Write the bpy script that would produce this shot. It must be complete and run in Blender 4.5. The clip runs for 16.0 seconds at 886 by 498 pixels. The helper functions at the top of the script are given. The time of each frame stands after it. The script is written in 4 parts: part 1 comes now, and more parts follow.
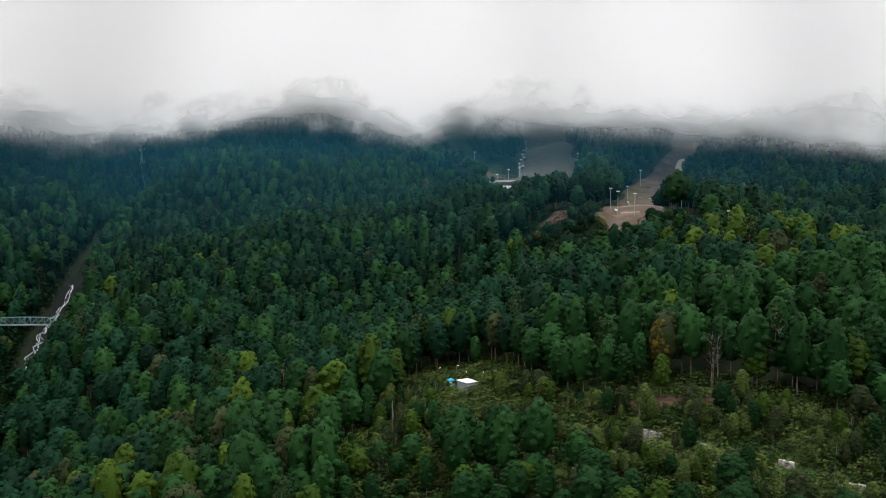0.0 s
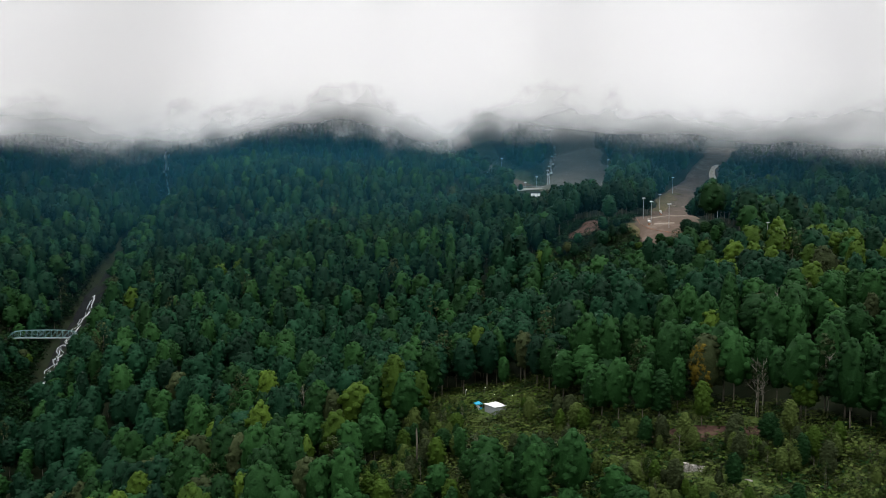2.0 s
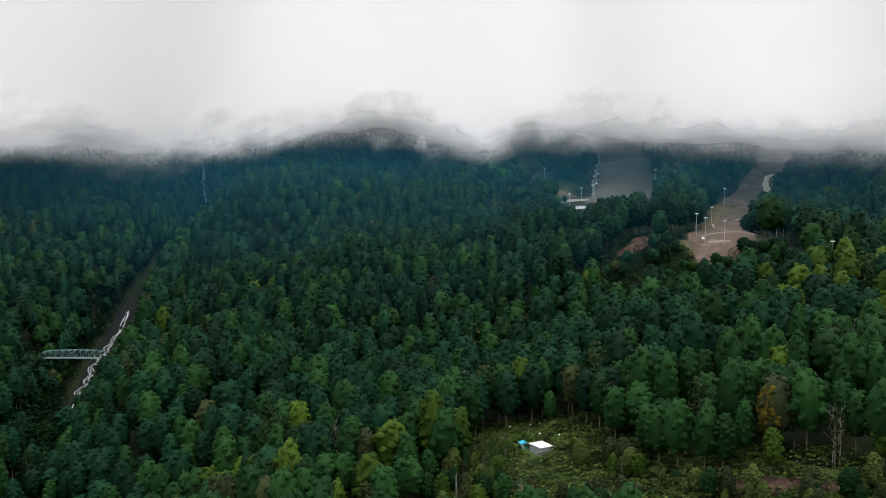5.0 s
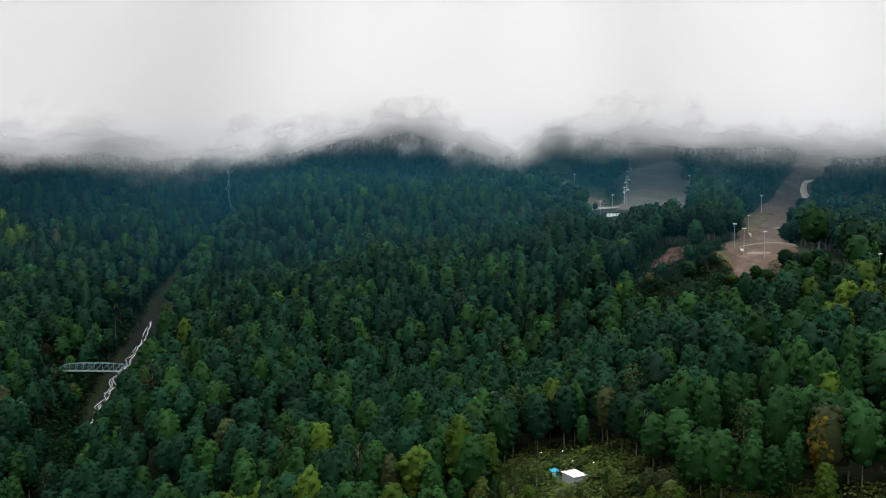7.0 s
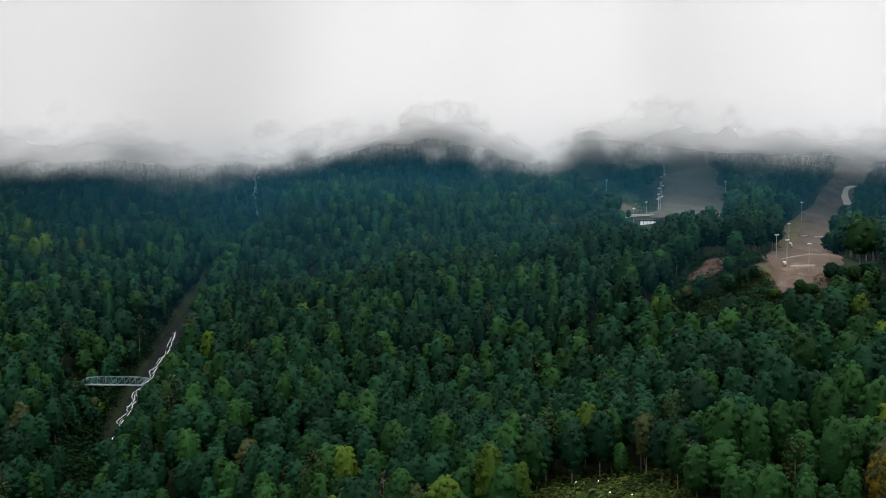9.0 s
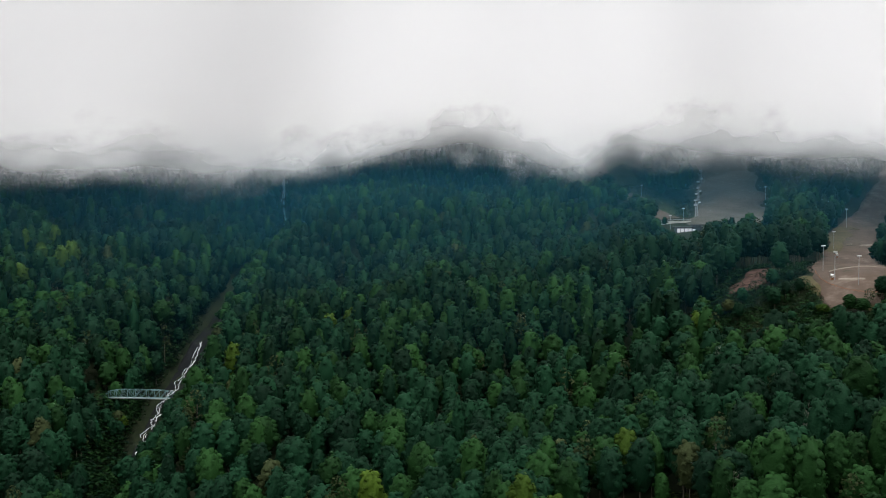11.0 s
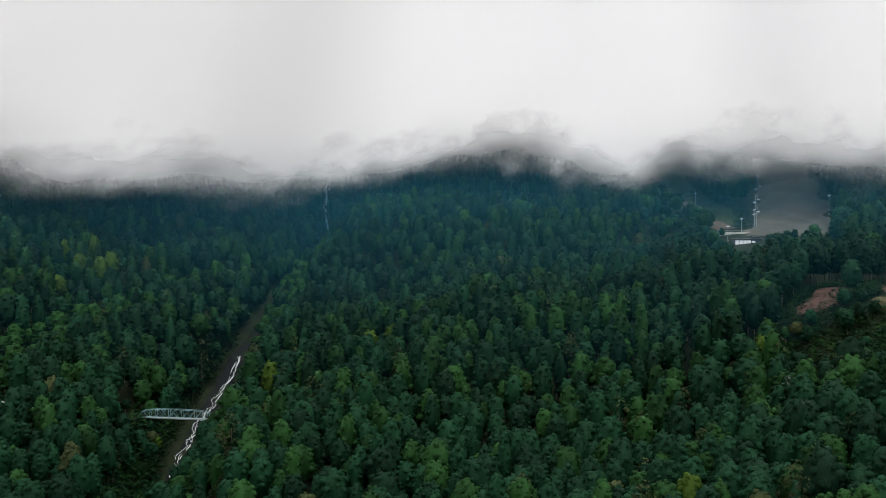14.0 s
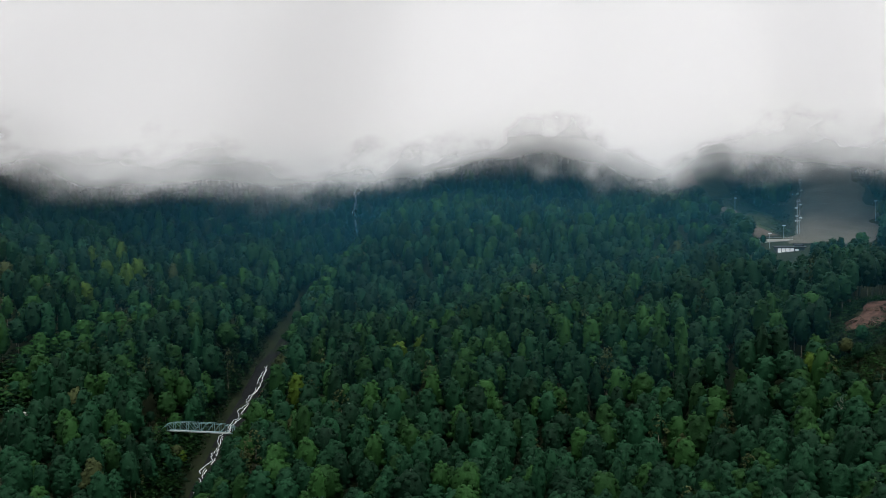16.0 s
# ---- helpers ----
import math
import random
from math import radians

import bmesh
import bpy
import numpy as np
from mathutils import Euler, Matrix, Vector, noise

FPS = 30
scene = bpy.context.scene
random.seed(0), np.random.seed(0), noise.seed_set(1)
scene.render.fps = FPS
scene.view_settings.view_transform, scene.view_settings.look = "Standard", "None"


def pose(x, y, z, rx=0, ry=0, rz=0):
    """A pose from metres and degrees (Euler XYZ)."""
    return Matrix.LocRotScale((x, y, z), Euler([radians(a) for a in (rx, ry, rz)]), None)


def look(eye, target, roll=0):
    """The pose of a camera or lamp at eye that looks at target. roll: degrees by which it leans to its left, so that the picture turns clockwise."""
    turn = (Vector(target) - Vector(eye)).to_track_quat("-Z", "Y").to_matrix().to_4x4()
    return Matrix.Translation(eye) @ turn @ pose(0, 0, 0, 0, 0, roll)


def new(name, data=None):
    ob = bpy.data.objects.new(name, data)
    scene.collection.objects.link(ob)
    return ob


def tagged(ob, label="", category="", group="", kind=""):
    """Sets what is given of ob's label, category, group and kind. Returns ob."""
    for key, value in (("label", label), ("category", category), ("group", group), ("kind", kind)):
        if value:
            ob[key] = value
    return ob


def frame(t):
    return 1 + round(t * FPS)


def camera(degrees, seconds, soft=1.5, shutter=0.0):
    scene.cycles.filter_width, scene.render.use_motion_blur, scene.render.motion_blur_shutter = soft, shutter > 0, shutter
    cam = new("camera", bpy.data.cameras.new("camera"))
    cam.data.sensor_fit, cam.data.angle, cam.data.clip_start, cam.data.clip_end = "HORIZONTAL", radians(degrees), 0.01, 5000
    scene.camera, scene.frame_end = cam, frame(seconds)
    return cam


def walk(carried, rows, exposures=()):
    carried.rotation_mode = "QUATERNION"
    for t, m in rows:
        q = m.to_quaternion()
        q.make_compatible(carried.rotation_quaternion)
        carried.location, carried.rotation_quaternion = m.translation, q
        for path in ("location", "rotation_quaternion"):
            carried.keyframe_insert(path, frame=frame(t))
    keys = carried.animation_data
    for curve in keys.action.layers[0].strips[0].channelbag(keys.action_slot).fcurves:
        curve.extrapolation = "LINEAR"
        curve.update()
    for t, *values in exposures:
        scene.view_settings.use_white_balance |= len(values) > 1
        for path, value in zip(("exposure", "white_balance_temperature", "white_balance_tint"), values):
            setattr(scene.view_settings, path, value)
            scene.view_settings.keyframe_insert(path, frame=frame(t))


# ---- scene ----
cam = camera(53.0, 16.0, soft=0.9)
SKY_STRENGTH = 0.118
METRES, EYE, TILT, LEAN, TURN = 120.0, 100.0, -4.0, 0.0, 0.0
ROWS = [
    (0.0, 0.0, 0.0, 0.0, -0.0, 0.0, 0.0),
    (0.5, -0.0, 0.0304, 0.0111, 0.42, 0.04, -0.01),
    (1.0, -0.0004, 0.0605, 0.0218, 0.85, 0.08, -0.03),
    (1.5, -0.001, 0.0908, 0.0327, 1.27, 0.11, -0.03),
    (2.0, -0.0016, 0.1208, 0.0439, 1.7, 0.15, -0.04),
    (2.5, -0.0025, 0.1507, 0.055, 2.13, 0.17, -0.04),
    (3.0, -0.0036, 0.1805, 0.0659, 2.56, 0.21, -0.05),
    (3.5, -0.005, 0.2104, 0.0767, 3.0, 0.25, -0.06),
    (4.0, -0.0066, 0.2402, 0.0876, 3.44, 0.29, -0.08),
    (6.5, -0.0186, 0.385, 0.141, 5.6, 0.45, -0.13),
    (7.0, -0.0209, 0.4146, 0.1512, 6.05, 0.47, -0.13),
    (7.5, -0.0244, 0.4432, 0.1624, 6.49, 0.49, -0.14),
    (8.0, -0.0276, 0.4722, 0.1734, 6.95, 0.52, -0.14),
    (8.5, -0.031, 0.5011, 0.1844, 7.41, 0.53, -0.15),
    (9.0, -0.0351, 0.5308, 0.1945, 7.88, 0.56, -0.14),
    (11.5, -0.0554, 0.6747, 0.2488, 10.32, 0.59, -0.21),
    (12.0, -0.0606, 0.7034, 0.2596, 10.79, 0.6, -0.23),
    (12.5, -0.0656, 0.7327, 0.2703, 11.28, 0.6, -0.24),
    (13.0, -0.0723, 0.7597, 0.2809, 11.73, 0.6, -0.28),
    (13.5, -0.0785, 0.7886, 0.2909, 12.22, 0.6, -0.31),
    (14.0, -0.0844, 0.8184, 0.3007, 12.72, 0.61, -0.33),
    (14.5, -0.0926, 0.8449, 0.312, 13.17, 0.6, -0.38),
    (15.0, -0.0984, 0.8738, 0.3224, 13.68, 0.59, -0.38),
    (15.5, -0.1045, 0.9024, 0.3337, 14.19, 0.55, -0.39),
    (16.0, -0.1125, 0.9294, 0.3436, 14.68, 0.56, -0.43),
]
walk(cam, [(t, pose(0, 0, EYE, TILT, LEAN, TURN) @ pose(METRES * x, METRES * y, METRES * z, 90 + pitch, roll, yaw)) for t, x, y, z, yaw, pitch, roll in ROWS],
     exposures=[(0.0, 0.09), (8.0, 0.06), (16.0, 0.0)])

# ---------------------------------------------------------------- light
scene.cycles.transparent_max_bounces = 24
world = bpy.data.worlds.new("overcast_sky")
scene.world = world
world.use_nodes = True
wn, wl = world.node_tree.nodes, world.node_tree.links
wn.clear()
SUN_UP, SUN_ROUND = radians(68), radians(110)
sky = wn.new("ShaderNodeTexSky")
sky.sky_type, sky.sun_disc, sky.sun_elevation, sky.sun_rotation = "NISHITA", False, SUN_UP, SUN_ROUND
w_co = wn.new("ShaderNodeTexCoord")
w_sep = wn.new("ShaderNodeSeparateXYZ")
w_ramp = wn.new("ShaderNodeValToRGB")
w_ramp.color_ramp.elements[0].position, w_ramp.color_ramp.elements[0].color = 0.0, (0.1, 0.1, 0.1, 1)
w_ramp.color_ramp.elements[1].position, w_ramp.color_ramp.elements[1].color = 0.9, (1.5, 1.5, 1.51, 1)
w_gain = wn.new("ShaderNodeVectorMath")
w_gain.operation = "SCALE"
w_gain.inputs["Scale"].default_value = 14.0
w_mix = wn.new("ShaderNodeMixRGB")
w_mix.inputs[0].default_value = 0.93
w_bg = wn.new("ShaderNodeBackground")
w_bg.inputs["Strength"].default_value = SKY_STRENGTH
w_out = wn.new("ShaderNodeOutputWorld")
wl.new(w_co.outputs["Generated"], w_sep.inputs[0])
wl.new(w_sep.outputs["Z"], w_ramp.inputs[0])
wl.new(w_ramp.outputs[0], w_gain.inputs[0])
wl.new(sky.outputs[0], w_mix.inputs[1])
wl.new(w_gain.outputs[0], w_mix.inputs[2])
wl.new(w_mix.outputs[0], w_bg.inputs[0])
wl.new(w_bg.outputs[0], w_out.inputs[0])

sun = new("sun", bpy.data.lights.new("sun", "SUN"))
sun.data.energy, sun.data.angle, sun.data.color = 1.5, radians(30), (1.0, 0.97, 0.92)
sun.matrix_world = look((0, 0, 500), (-0.35 * 100, 0.13 * 100, 500 - 93))

# ---------------------------------------------------------------- the lie of the land
# the swells and hollows of the near slope: heights over an even fall, row by row up the hill
SWELL_X, SWELL_Y, SWELL_REACH = range(-180, 221, 80), range(260, 821, 80), 62.0
SWELLS = [
    (-12.4, 13.3, -13.2, 15, 2.9, 9.1),
    (-39.1, -10.1, 20.4, -11, 29.1, -2.7),
    (19.8, 7, -23.7, 9.6, -4.2, -4.1),
    (-20.4, -12.9, -8.3, 12, 23.1, -15.9),
    (1.9, 11.3, 2.4, -0.9, -0.6, -5),
    (-27.3, -2.7, -17.4, 16.7, -9.1, 1),
    (30.1, 3.3, 17.4, -9.2, 5.9, -12.4),
    (-1.4, -15.1, 9.3, -6.7, 15.1, -1.5),
]
RAVINE_Y = (-300, 396, 441, 486, 567, 594, 630, 700, 827, 864, 900, 1100)
RAVINE_X = (-200, -198, -217, -228, -247, -249, -258, -268, -276, -291, -304, -330)
RAVINE_Z = (-70, -15, -8, 4, 19, 31, 37, 57, 91, 111, 134, 262)


def soft_least(a, b, k):
    h = np.clip(0.5 + 0.5 * (b - a) / k, 0, 1)
    return b * (1 - h) + a * h - k * h * (1 - h)


def ripple(x, y, size, seed):
    """A smooth, uneven wave between about -1 and 1."""
    a = np.sin(x / size * 1.3 + seed) * np.cos(y / size * 1.1 + seed * 2.3)
    b = np.sin((x + y) / size * 0.83 + seed * 1.7) * np.cos((x - y) / size * 0.61 + seed)
    c = np.sin(x / size * 2.9 + seed * 3.1) * np.sin(y / size * 2.7 + seed * 0.7)
    return 0.5 * a + 0.5 * b + 0.3 * c


def ground_z(x, y):
    x, y = np.asarray(x, float), np.asarray(y, float)
    face = -46.1 + 0.076 * np.clip(x, -900, 420) + 0.199 * np.clip(y, -250, 860)
    for b, row in zip(SWELL_Y, SWELLS):
        for a, h in zip(SWELL_X, row):
            face = face + h * np.exp(-((x - a) ** 2 + (y - b) ** 2) / (2 * SWELL_REACH ** 2))
    face = face - 11 * np.exp(-((x - 60) ** 2 + (y - 460) ** 2) / (2 * 24 ** 2)) + 0.75 * np.clip(y - 860, 0, 500)
    rx, rz = np.interp(y, RAVINE_Y, RAVINE_X), np.interp(y, RAVINE_Y, RAVINE_Z)
    off = np.sqrt((x - rx) ** 2 + 30) - 5.5
    right = rz + 1.05 * off
    spur = 31.9 - 0.052 * np.clip(x + 300, -300, 200) + 0.26 * (np.clip(y, -250, 1400) - 500)
    spur = spur + 0.42 * np.clip(-345 - x, 0, 200) + 0.35 * np.clip(y - 720, 0, 140) + 0.5 * np.clip(y - 860, 0, 500)
    left = soft_least(spur, rz + 1.15 * off, 12)
    z = np.where(x > rx, soft_least(face, right, 16), left)
    z = z + 2.2 * ripple(x, y, 38, 1.0) + 0.8 * ripple(x, y, 13, 4.0)
    return np.maximum(z, -110)

# ---------------------------------------------------------------- materials
def nodes_of(name):
    m = bpy.data.materials.new(name)
    m.use_nodes = True
    nt = m.node_tree
    return m, nt.nodes, nt.links, nt.nodes["Principled BSDF"]


def noise_node(n, l, scale, detail=4.0, rough=0.6, co=None):
    t = n.new("ShaderNodeTexNoise")
    t.inputs["Scale"].default_value, t.inputs["Detail"].default_value, t.inputs["Roughness"].default_value = scale, detail, rough
    if co is not None:
        l.new(co, t.inputs["Vector"])
    return t


def ramp_node(n, stops):
    r = n.new("ShaderNodeValToRGB")
    while len(r.color_ramp.elements) < len(stops):
        r.color_ramp.elements.new(0.5)
    for e, (p, c) in zip(r.color_ramp.elements, stops):
        e.position, e.color = p, (*c, 1)
    return r


def maths(n, l, op, a, b):
    m = n.new("ShaderNodeMath")
    m.operation = op
    for i, v in enumerate((a, b)):
        if isinstance(v, (int, float)):
            m.inputs[i].default_value = v
        else:
            l.new(v, m.inputs[i])
    return m.outputs[0]


def surface(name, stops, scale, rough=0.85, bump=0.3, fine=6.0, metal=0.0, spec=0.12):
    """A solid with colour that varies at two scales, and a fine relief."""
    m, n, l, p = nodes_of(name)
    co = n.new("ShaderNodeTexCoord").outputs["Object"]
    a, b = noise_node(n, l, scale, 5, 0.65, co), noise_node(n, l, scale * fine, 4, 0.7, co)
    f = maths(n, l, "ADD", maths(n, l, "MULTIPLY", a.outputs[0], 0.65), maths(n, l, "MULTIPLY", b.outputs[0], 0.35))
    r = ramp_node(n, stops)
    l.new(f, r.inputs[0])
    l.new(r.outputs[0], p.inputs["Base Color"])
    p.inputs["Roughness"].default_value, p.inputs["Metallic"].default_value = rough, metal
    p.inputs["Specular IOR Level"].default_value = spec
    if bump:
        h = n.new("ShaderNodeBump")
        h.inputs["Strength"].default_value = bump
        l.new(f, h.inputs["Height"])
        l.new(h.outputs[0], p.inputs["Normal"])
    return m


def foliage(name, dark, light):
    """Leaves: every clump a little different, every tree its own tone, lowered on the far slope."""
    m, n, l, p = nodes_of(name)
    island = n.new("ShaderNodeNewGeometry").outputs["Random Per Island"]
    tone = n.new("ShaderNodeAttribute")
    tone.attribute_name = "tone"
    own = n.new("ShaderNodeObjectInfo").outputs["Random"]
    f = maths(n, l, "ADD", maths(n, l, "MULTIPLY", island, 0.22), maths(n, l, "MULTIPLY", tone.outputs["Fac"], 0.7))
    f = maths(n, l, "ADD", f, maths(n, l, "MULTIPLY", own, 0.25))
    grain = noise_node(n, l, 1.1, 3, 0.6, n.new("ShaderNodeTexCoord").outputs["Object"])
    f = maths(n, l, "ADD", maths(n, l, "SUBTRACT", f, 0.375), maths(n, l, "MULTIPLY", grain.outputs[0], 0.5))
    h = n.new("ShaderNodeBump")
    h.inputs["Strength"].default_value, h.inputs["Distance"].default_value = 0.6, 0.5
    l.new(grain.outputs[0], h.inputs["Height"])
    l.new(h.outputs[0], p.inputs["Normal"])
    r = ramp_node(n, [(0.0, dark), (1.0, light)])
    l.new(f, r.inputs[0])
    l.new(r.outputs[0], p.inputs["Base Color"])
    p.inputs["Roughness"].default_value, p.inputs["Specular IOR Level"].default_value = 0.65, 0.06
    return m


def cloud_material(name, low, high, most, colour=(0.97, 0.97, 0.98), size=0.011, ragged=1.6, top=None, foot=None, shift=0.0):
    """Mist: thicker with the height above its ragged lower edge."""
    m, n, l, p = nodes_of(name)
    n.remove(p)
    co = n.new("ShaderNodeTexCoord")
    uv = n.new("ShaderNodeSeparateXYZ")
    l.new(co.outputs["UV"], uv.inputs[0])
    squeeze = n.new("ShaderNodeMapping")
    squeeze.inputs["Scale"].default_value = (1.0, 0.25, 1.25)
    squeeze.inputs["Location"].default_value = (shift, 0.0, 0.6 * shift)
    l.new(co.outputs["Object"], squeeze.inputs[0])
    big = noise_node(n, l, size, 4, 0.5, squeeze.outputs[0])
    f = maths(n, l, "ADD", uv.outputs["Y"], maths(n, l, "MULTIPLY", maths(n, l, "SUBTRACT", big.outputs[0], 0.5), ragged))
    r = n.new("ShaderNodeMapRange")
    r.interpolation_type = "SMOOTHSTEP"
    r.inputs["From Min"].default_value, r.inputs["From Max"].default_value = low, high
    r.inputs["To Max"].default_value = most
    l.new(f, r.inputs[0])
    clear, white, back, both, out = (n.new("ShaderNode" + k) for k in ("BsdfTransparent", "BsdfDiffuse", "BsdfTranslucent", "MixShader", "MixShader"))
    for s in (white, back):
        s.inputs["Color"].default_value = (*colour, 1)
    both.inputs[0].default_value = 0.35
    facing = n.new("ShaderNodeCombineXYZ")
    for i, v in enumerate((0.0, -0.6, 0.8)):
        facing.inputs[i].default_value = v
    for k in (white, back):
        l.new(facing.outputs[0], k.inputs["Normal"])
    l.new(white.outputs[0], both.inputs[1])
    l.new(back.outputs[0], both.inputs[2])
    dense = r.outputs[0]
    if foot is not None:
        g = n.new("ShaderNodeMapRange")
        g.inputs["From Min"].default_value, g.inputs["From Max"].default_value = foot, foot + 0.9
        l.new(uv.outputs["Y"], g.inputs[0])
        dense = maths(n, l, "MULTIPLY", dense, g.outputs[0])
    if top:
        g = n.new("ShaderNodeMapRange")
        g.inputs["From Min"].default_value, g.inputs["From Max"].default_value = top
        g.inputs["To Min"].default_value, g.inputs["To Max"].default_value = 1.0, 0.0
        l.new(uv.outputs["Y"], g.inputs[0])
        dense = maths(n, l, "MULTIPLY", dense, g.outputs[0])
    l.new(dense, out.inputs[0])
    l.new(clear.outputs[0], out.inputs[1])
    l.new(both.outputs[0], out.inputs[2])
    l.new(out.outputs[0], n["Material Output"].inputs["Surface"])
    return m


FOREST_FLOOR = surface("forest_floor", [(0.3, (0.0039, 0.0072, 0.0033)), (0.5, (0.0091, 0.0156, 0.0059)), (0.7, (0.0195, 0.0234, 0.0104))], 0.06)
GRASS_BANK = surface("grass_bank", [(0.3, (0.0375, 0.075, 0.0187)), (0.5, (0.075, 0.1187, 0.0312)), (0.72, (0.15, 0.15, 0.0625))], 0.2)
RUN_BROWN = surface("run_brown", [(0.34, (0.0281, 0.0306, 0.0153)), (0.44, (0.0612, 0.0459, 0.0331)), (0.54, (0.0816, 0.0587, 0.0459)), (0.64, (0.1275, 0.102, 0.0816))], 0.045)
MEADOW = surface("hill_meadow", [(0.3, (0.0143, 0.0273, 0.013)), (0.5, (0.026, 0.0403, 0.0169)), (0.72, (0.0553, 0.0553, 0.0325))], 0.08)
RUN_GREY = surface("run_grey", [(0.3, (0.0468, 0.0468, 0.0385)), (0.5, (0.066, 0.0633, 0.0523)), (0.7, (0.088, 0.0825, 0.0688))], 0.05)
RUN_PALE = surface("run_pale", [(0.3, (0.1275, 0.105, 0.0825)), (0.7, (0.27, 0.2325, 0.195))], 0.3)
TAN_GRASS = surface("tan_grass", [(0.3, (0.036, 0.036, 0.015)), (0.5, (0.066, 0.057, 0.027)), (0.7, (0.102, 0.078, 0.045))], 0.12)
BARE_EARTH = surface("bare_earth", [(0.36, (0.0122, 0.0107, 0.0068)), (0.46, (0.0437, 0.0243, 0.0184)), (0.62, (0.0924, 0.0559, 0.0447))], 0.3)
TRACK_PALE = surface("track_pale", [(0.3, (0.4, 0.36, 0.3)), (0.7, (0.62, 0.57, 0.5))], 0.3)
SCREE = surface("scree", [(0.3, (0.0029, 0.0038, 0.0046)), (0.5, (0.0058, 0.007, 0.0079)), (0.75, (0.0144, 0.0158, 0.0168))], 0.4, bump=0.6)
WHITE_WATER = surface("white_water", [(0.35, (0.4, 0.45, 0.48)), (0.6, (0.85, 0.88, 0.9))], 0.8, rough=0.35)
BARK = surface("bark", [(0.3, (0.07, 0.06, 0.045)), (0.7, (0.2, 0.18, 0.15))], 0.8)
BARK_PALE = surface("bark_pale", [(0.3, (0.12, 0.11, 0.095)), (0.7, (0.27, 0.25, 0.22))], 0.9)
LEAF_DEEP = foliage("leaf_deep", (0.0012, 0.0088, 0.0042), (0.006, 0.033, 0.0138))
LEAF_MID = foliage("leaf_mid", (0.0025, 0.0143, 0.0037), (0.0135, 0.049, 0.0112))
LEAF_LIME = foliage("leaf_lime", (0.0108, 0.028, 0.003), (0.047, 0.086, 0.0098))
LEAF_GOLD = foliage("leaf_gold", (0.0666, 0.0518, 0.00592), (0.148, 0.111, 0.0148))
LEAF_DRAB = foliage("leaf_drab", (0.0105, 0.018, 0.006), (0.038, 0.05, 0.019))
LEAF_YOUNG = foliage("leaf_young", (0.026, 0.046, 0.01), (0.085, 0.115, 0.028))
LEAVES = [LEAF_DEEP, LEAF_MID, LEAF_LIME, LEAF_GOLD, LEAF_DRAB, LEAF_YOUNG]


def part(name, data, material, parent=None, label=""):
    """A bmesh, or vertices and faces, as one mesh object, under a thing or a part."""
    mesh = bpy.data.meshes.new(name)
    if isinstance(data, tuple):
        mesh.from_pydata(*data)
    else:
        data.to_mesh(mesh)
        data.free()
    mesh.materials.append(material)
    ob = new(name, mesh)
    ob.parent = parent
    return tagged(ob, label)


def thing(name, at, turn, label, category, group="", kind=""):
    ob = new(name)
    ob.empty_display_size = 0.5
    ob.matrix_basis = pose(*at, 0, 0, turn)
    return tagged(ob, label, category, group, kind)


def gz(x, y):
    return float(ground_z(x, y))


def box(bm, lo, hi, turn=0.0, bevel=0.0):
    c = [(a + b) / 2 for a, b in zip(lo, hi)]
    s = [b - a for a, b in zip(lo, hi)]
    m = Matrix.Translation(c) @ Matrix.Rotation(radians(turn), 4, "Z") @ Matrix.Diagonal((*s, 1))
    got = bmesh.ops.create_cube(bm, size=1, matrix=m)
    if bevel:
        edges = list({e for v in got["verts"] for e in v.link_edges})
        bmesh.ops.bevel(bm, geom=edges, offset=bevel, segments=1, affect="EDGES")
    return bm


def rod(bm, a, b, r0, r1=None, sides=6):
    """A tapered bar from a to b."""
    a, b = Vector(a), Vector(b)
    d = b - a
    m = Matrix.Translation((a + b) / 2) @ d.to_track_quat("Z", "Y").to_matrix().to_4x4()
    bmesh.ops.create_cone(bm, cap_ends=True, segments=sides, radius1=r0, radius2=r0 if r1 is None else r1, depth=d.length, matrix=m)
    return bm

# ---------------------------------------------------------------- ground
def spread(lo, hi, step, out):
    inner = np.arange(lo, hi + step, step)
    grow = np.cumsum(step * 1.35 ** np.arange(1, 22))
    grow = grow[grow < out]
    return np.r_[lo - grow[::-1], inner, hi + grow]


def sheet(name, xs, ys, lift, material):
    gx, gy = np.meshgrid(xs, ys)
    v = np.stack([gx, gy, ground_z(gx, gy) + lift], -1).reshape(-1, 3)
    n = len(xs)
    i = (np.arange(len(ys) - 1)[:, None] * n + np.arange(n - 1)).ravel()
    ob = part(name, (v.tolist(), [], np.stack([i, i + 1, i + n + 1, i + n], 1).tolist()), material)
    ob.data.shade_smooth()
    return ob


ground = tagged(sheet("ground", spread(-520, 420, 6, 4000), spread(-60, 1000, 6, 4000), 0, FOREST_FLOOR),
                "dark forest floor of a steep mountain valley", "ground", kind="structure")


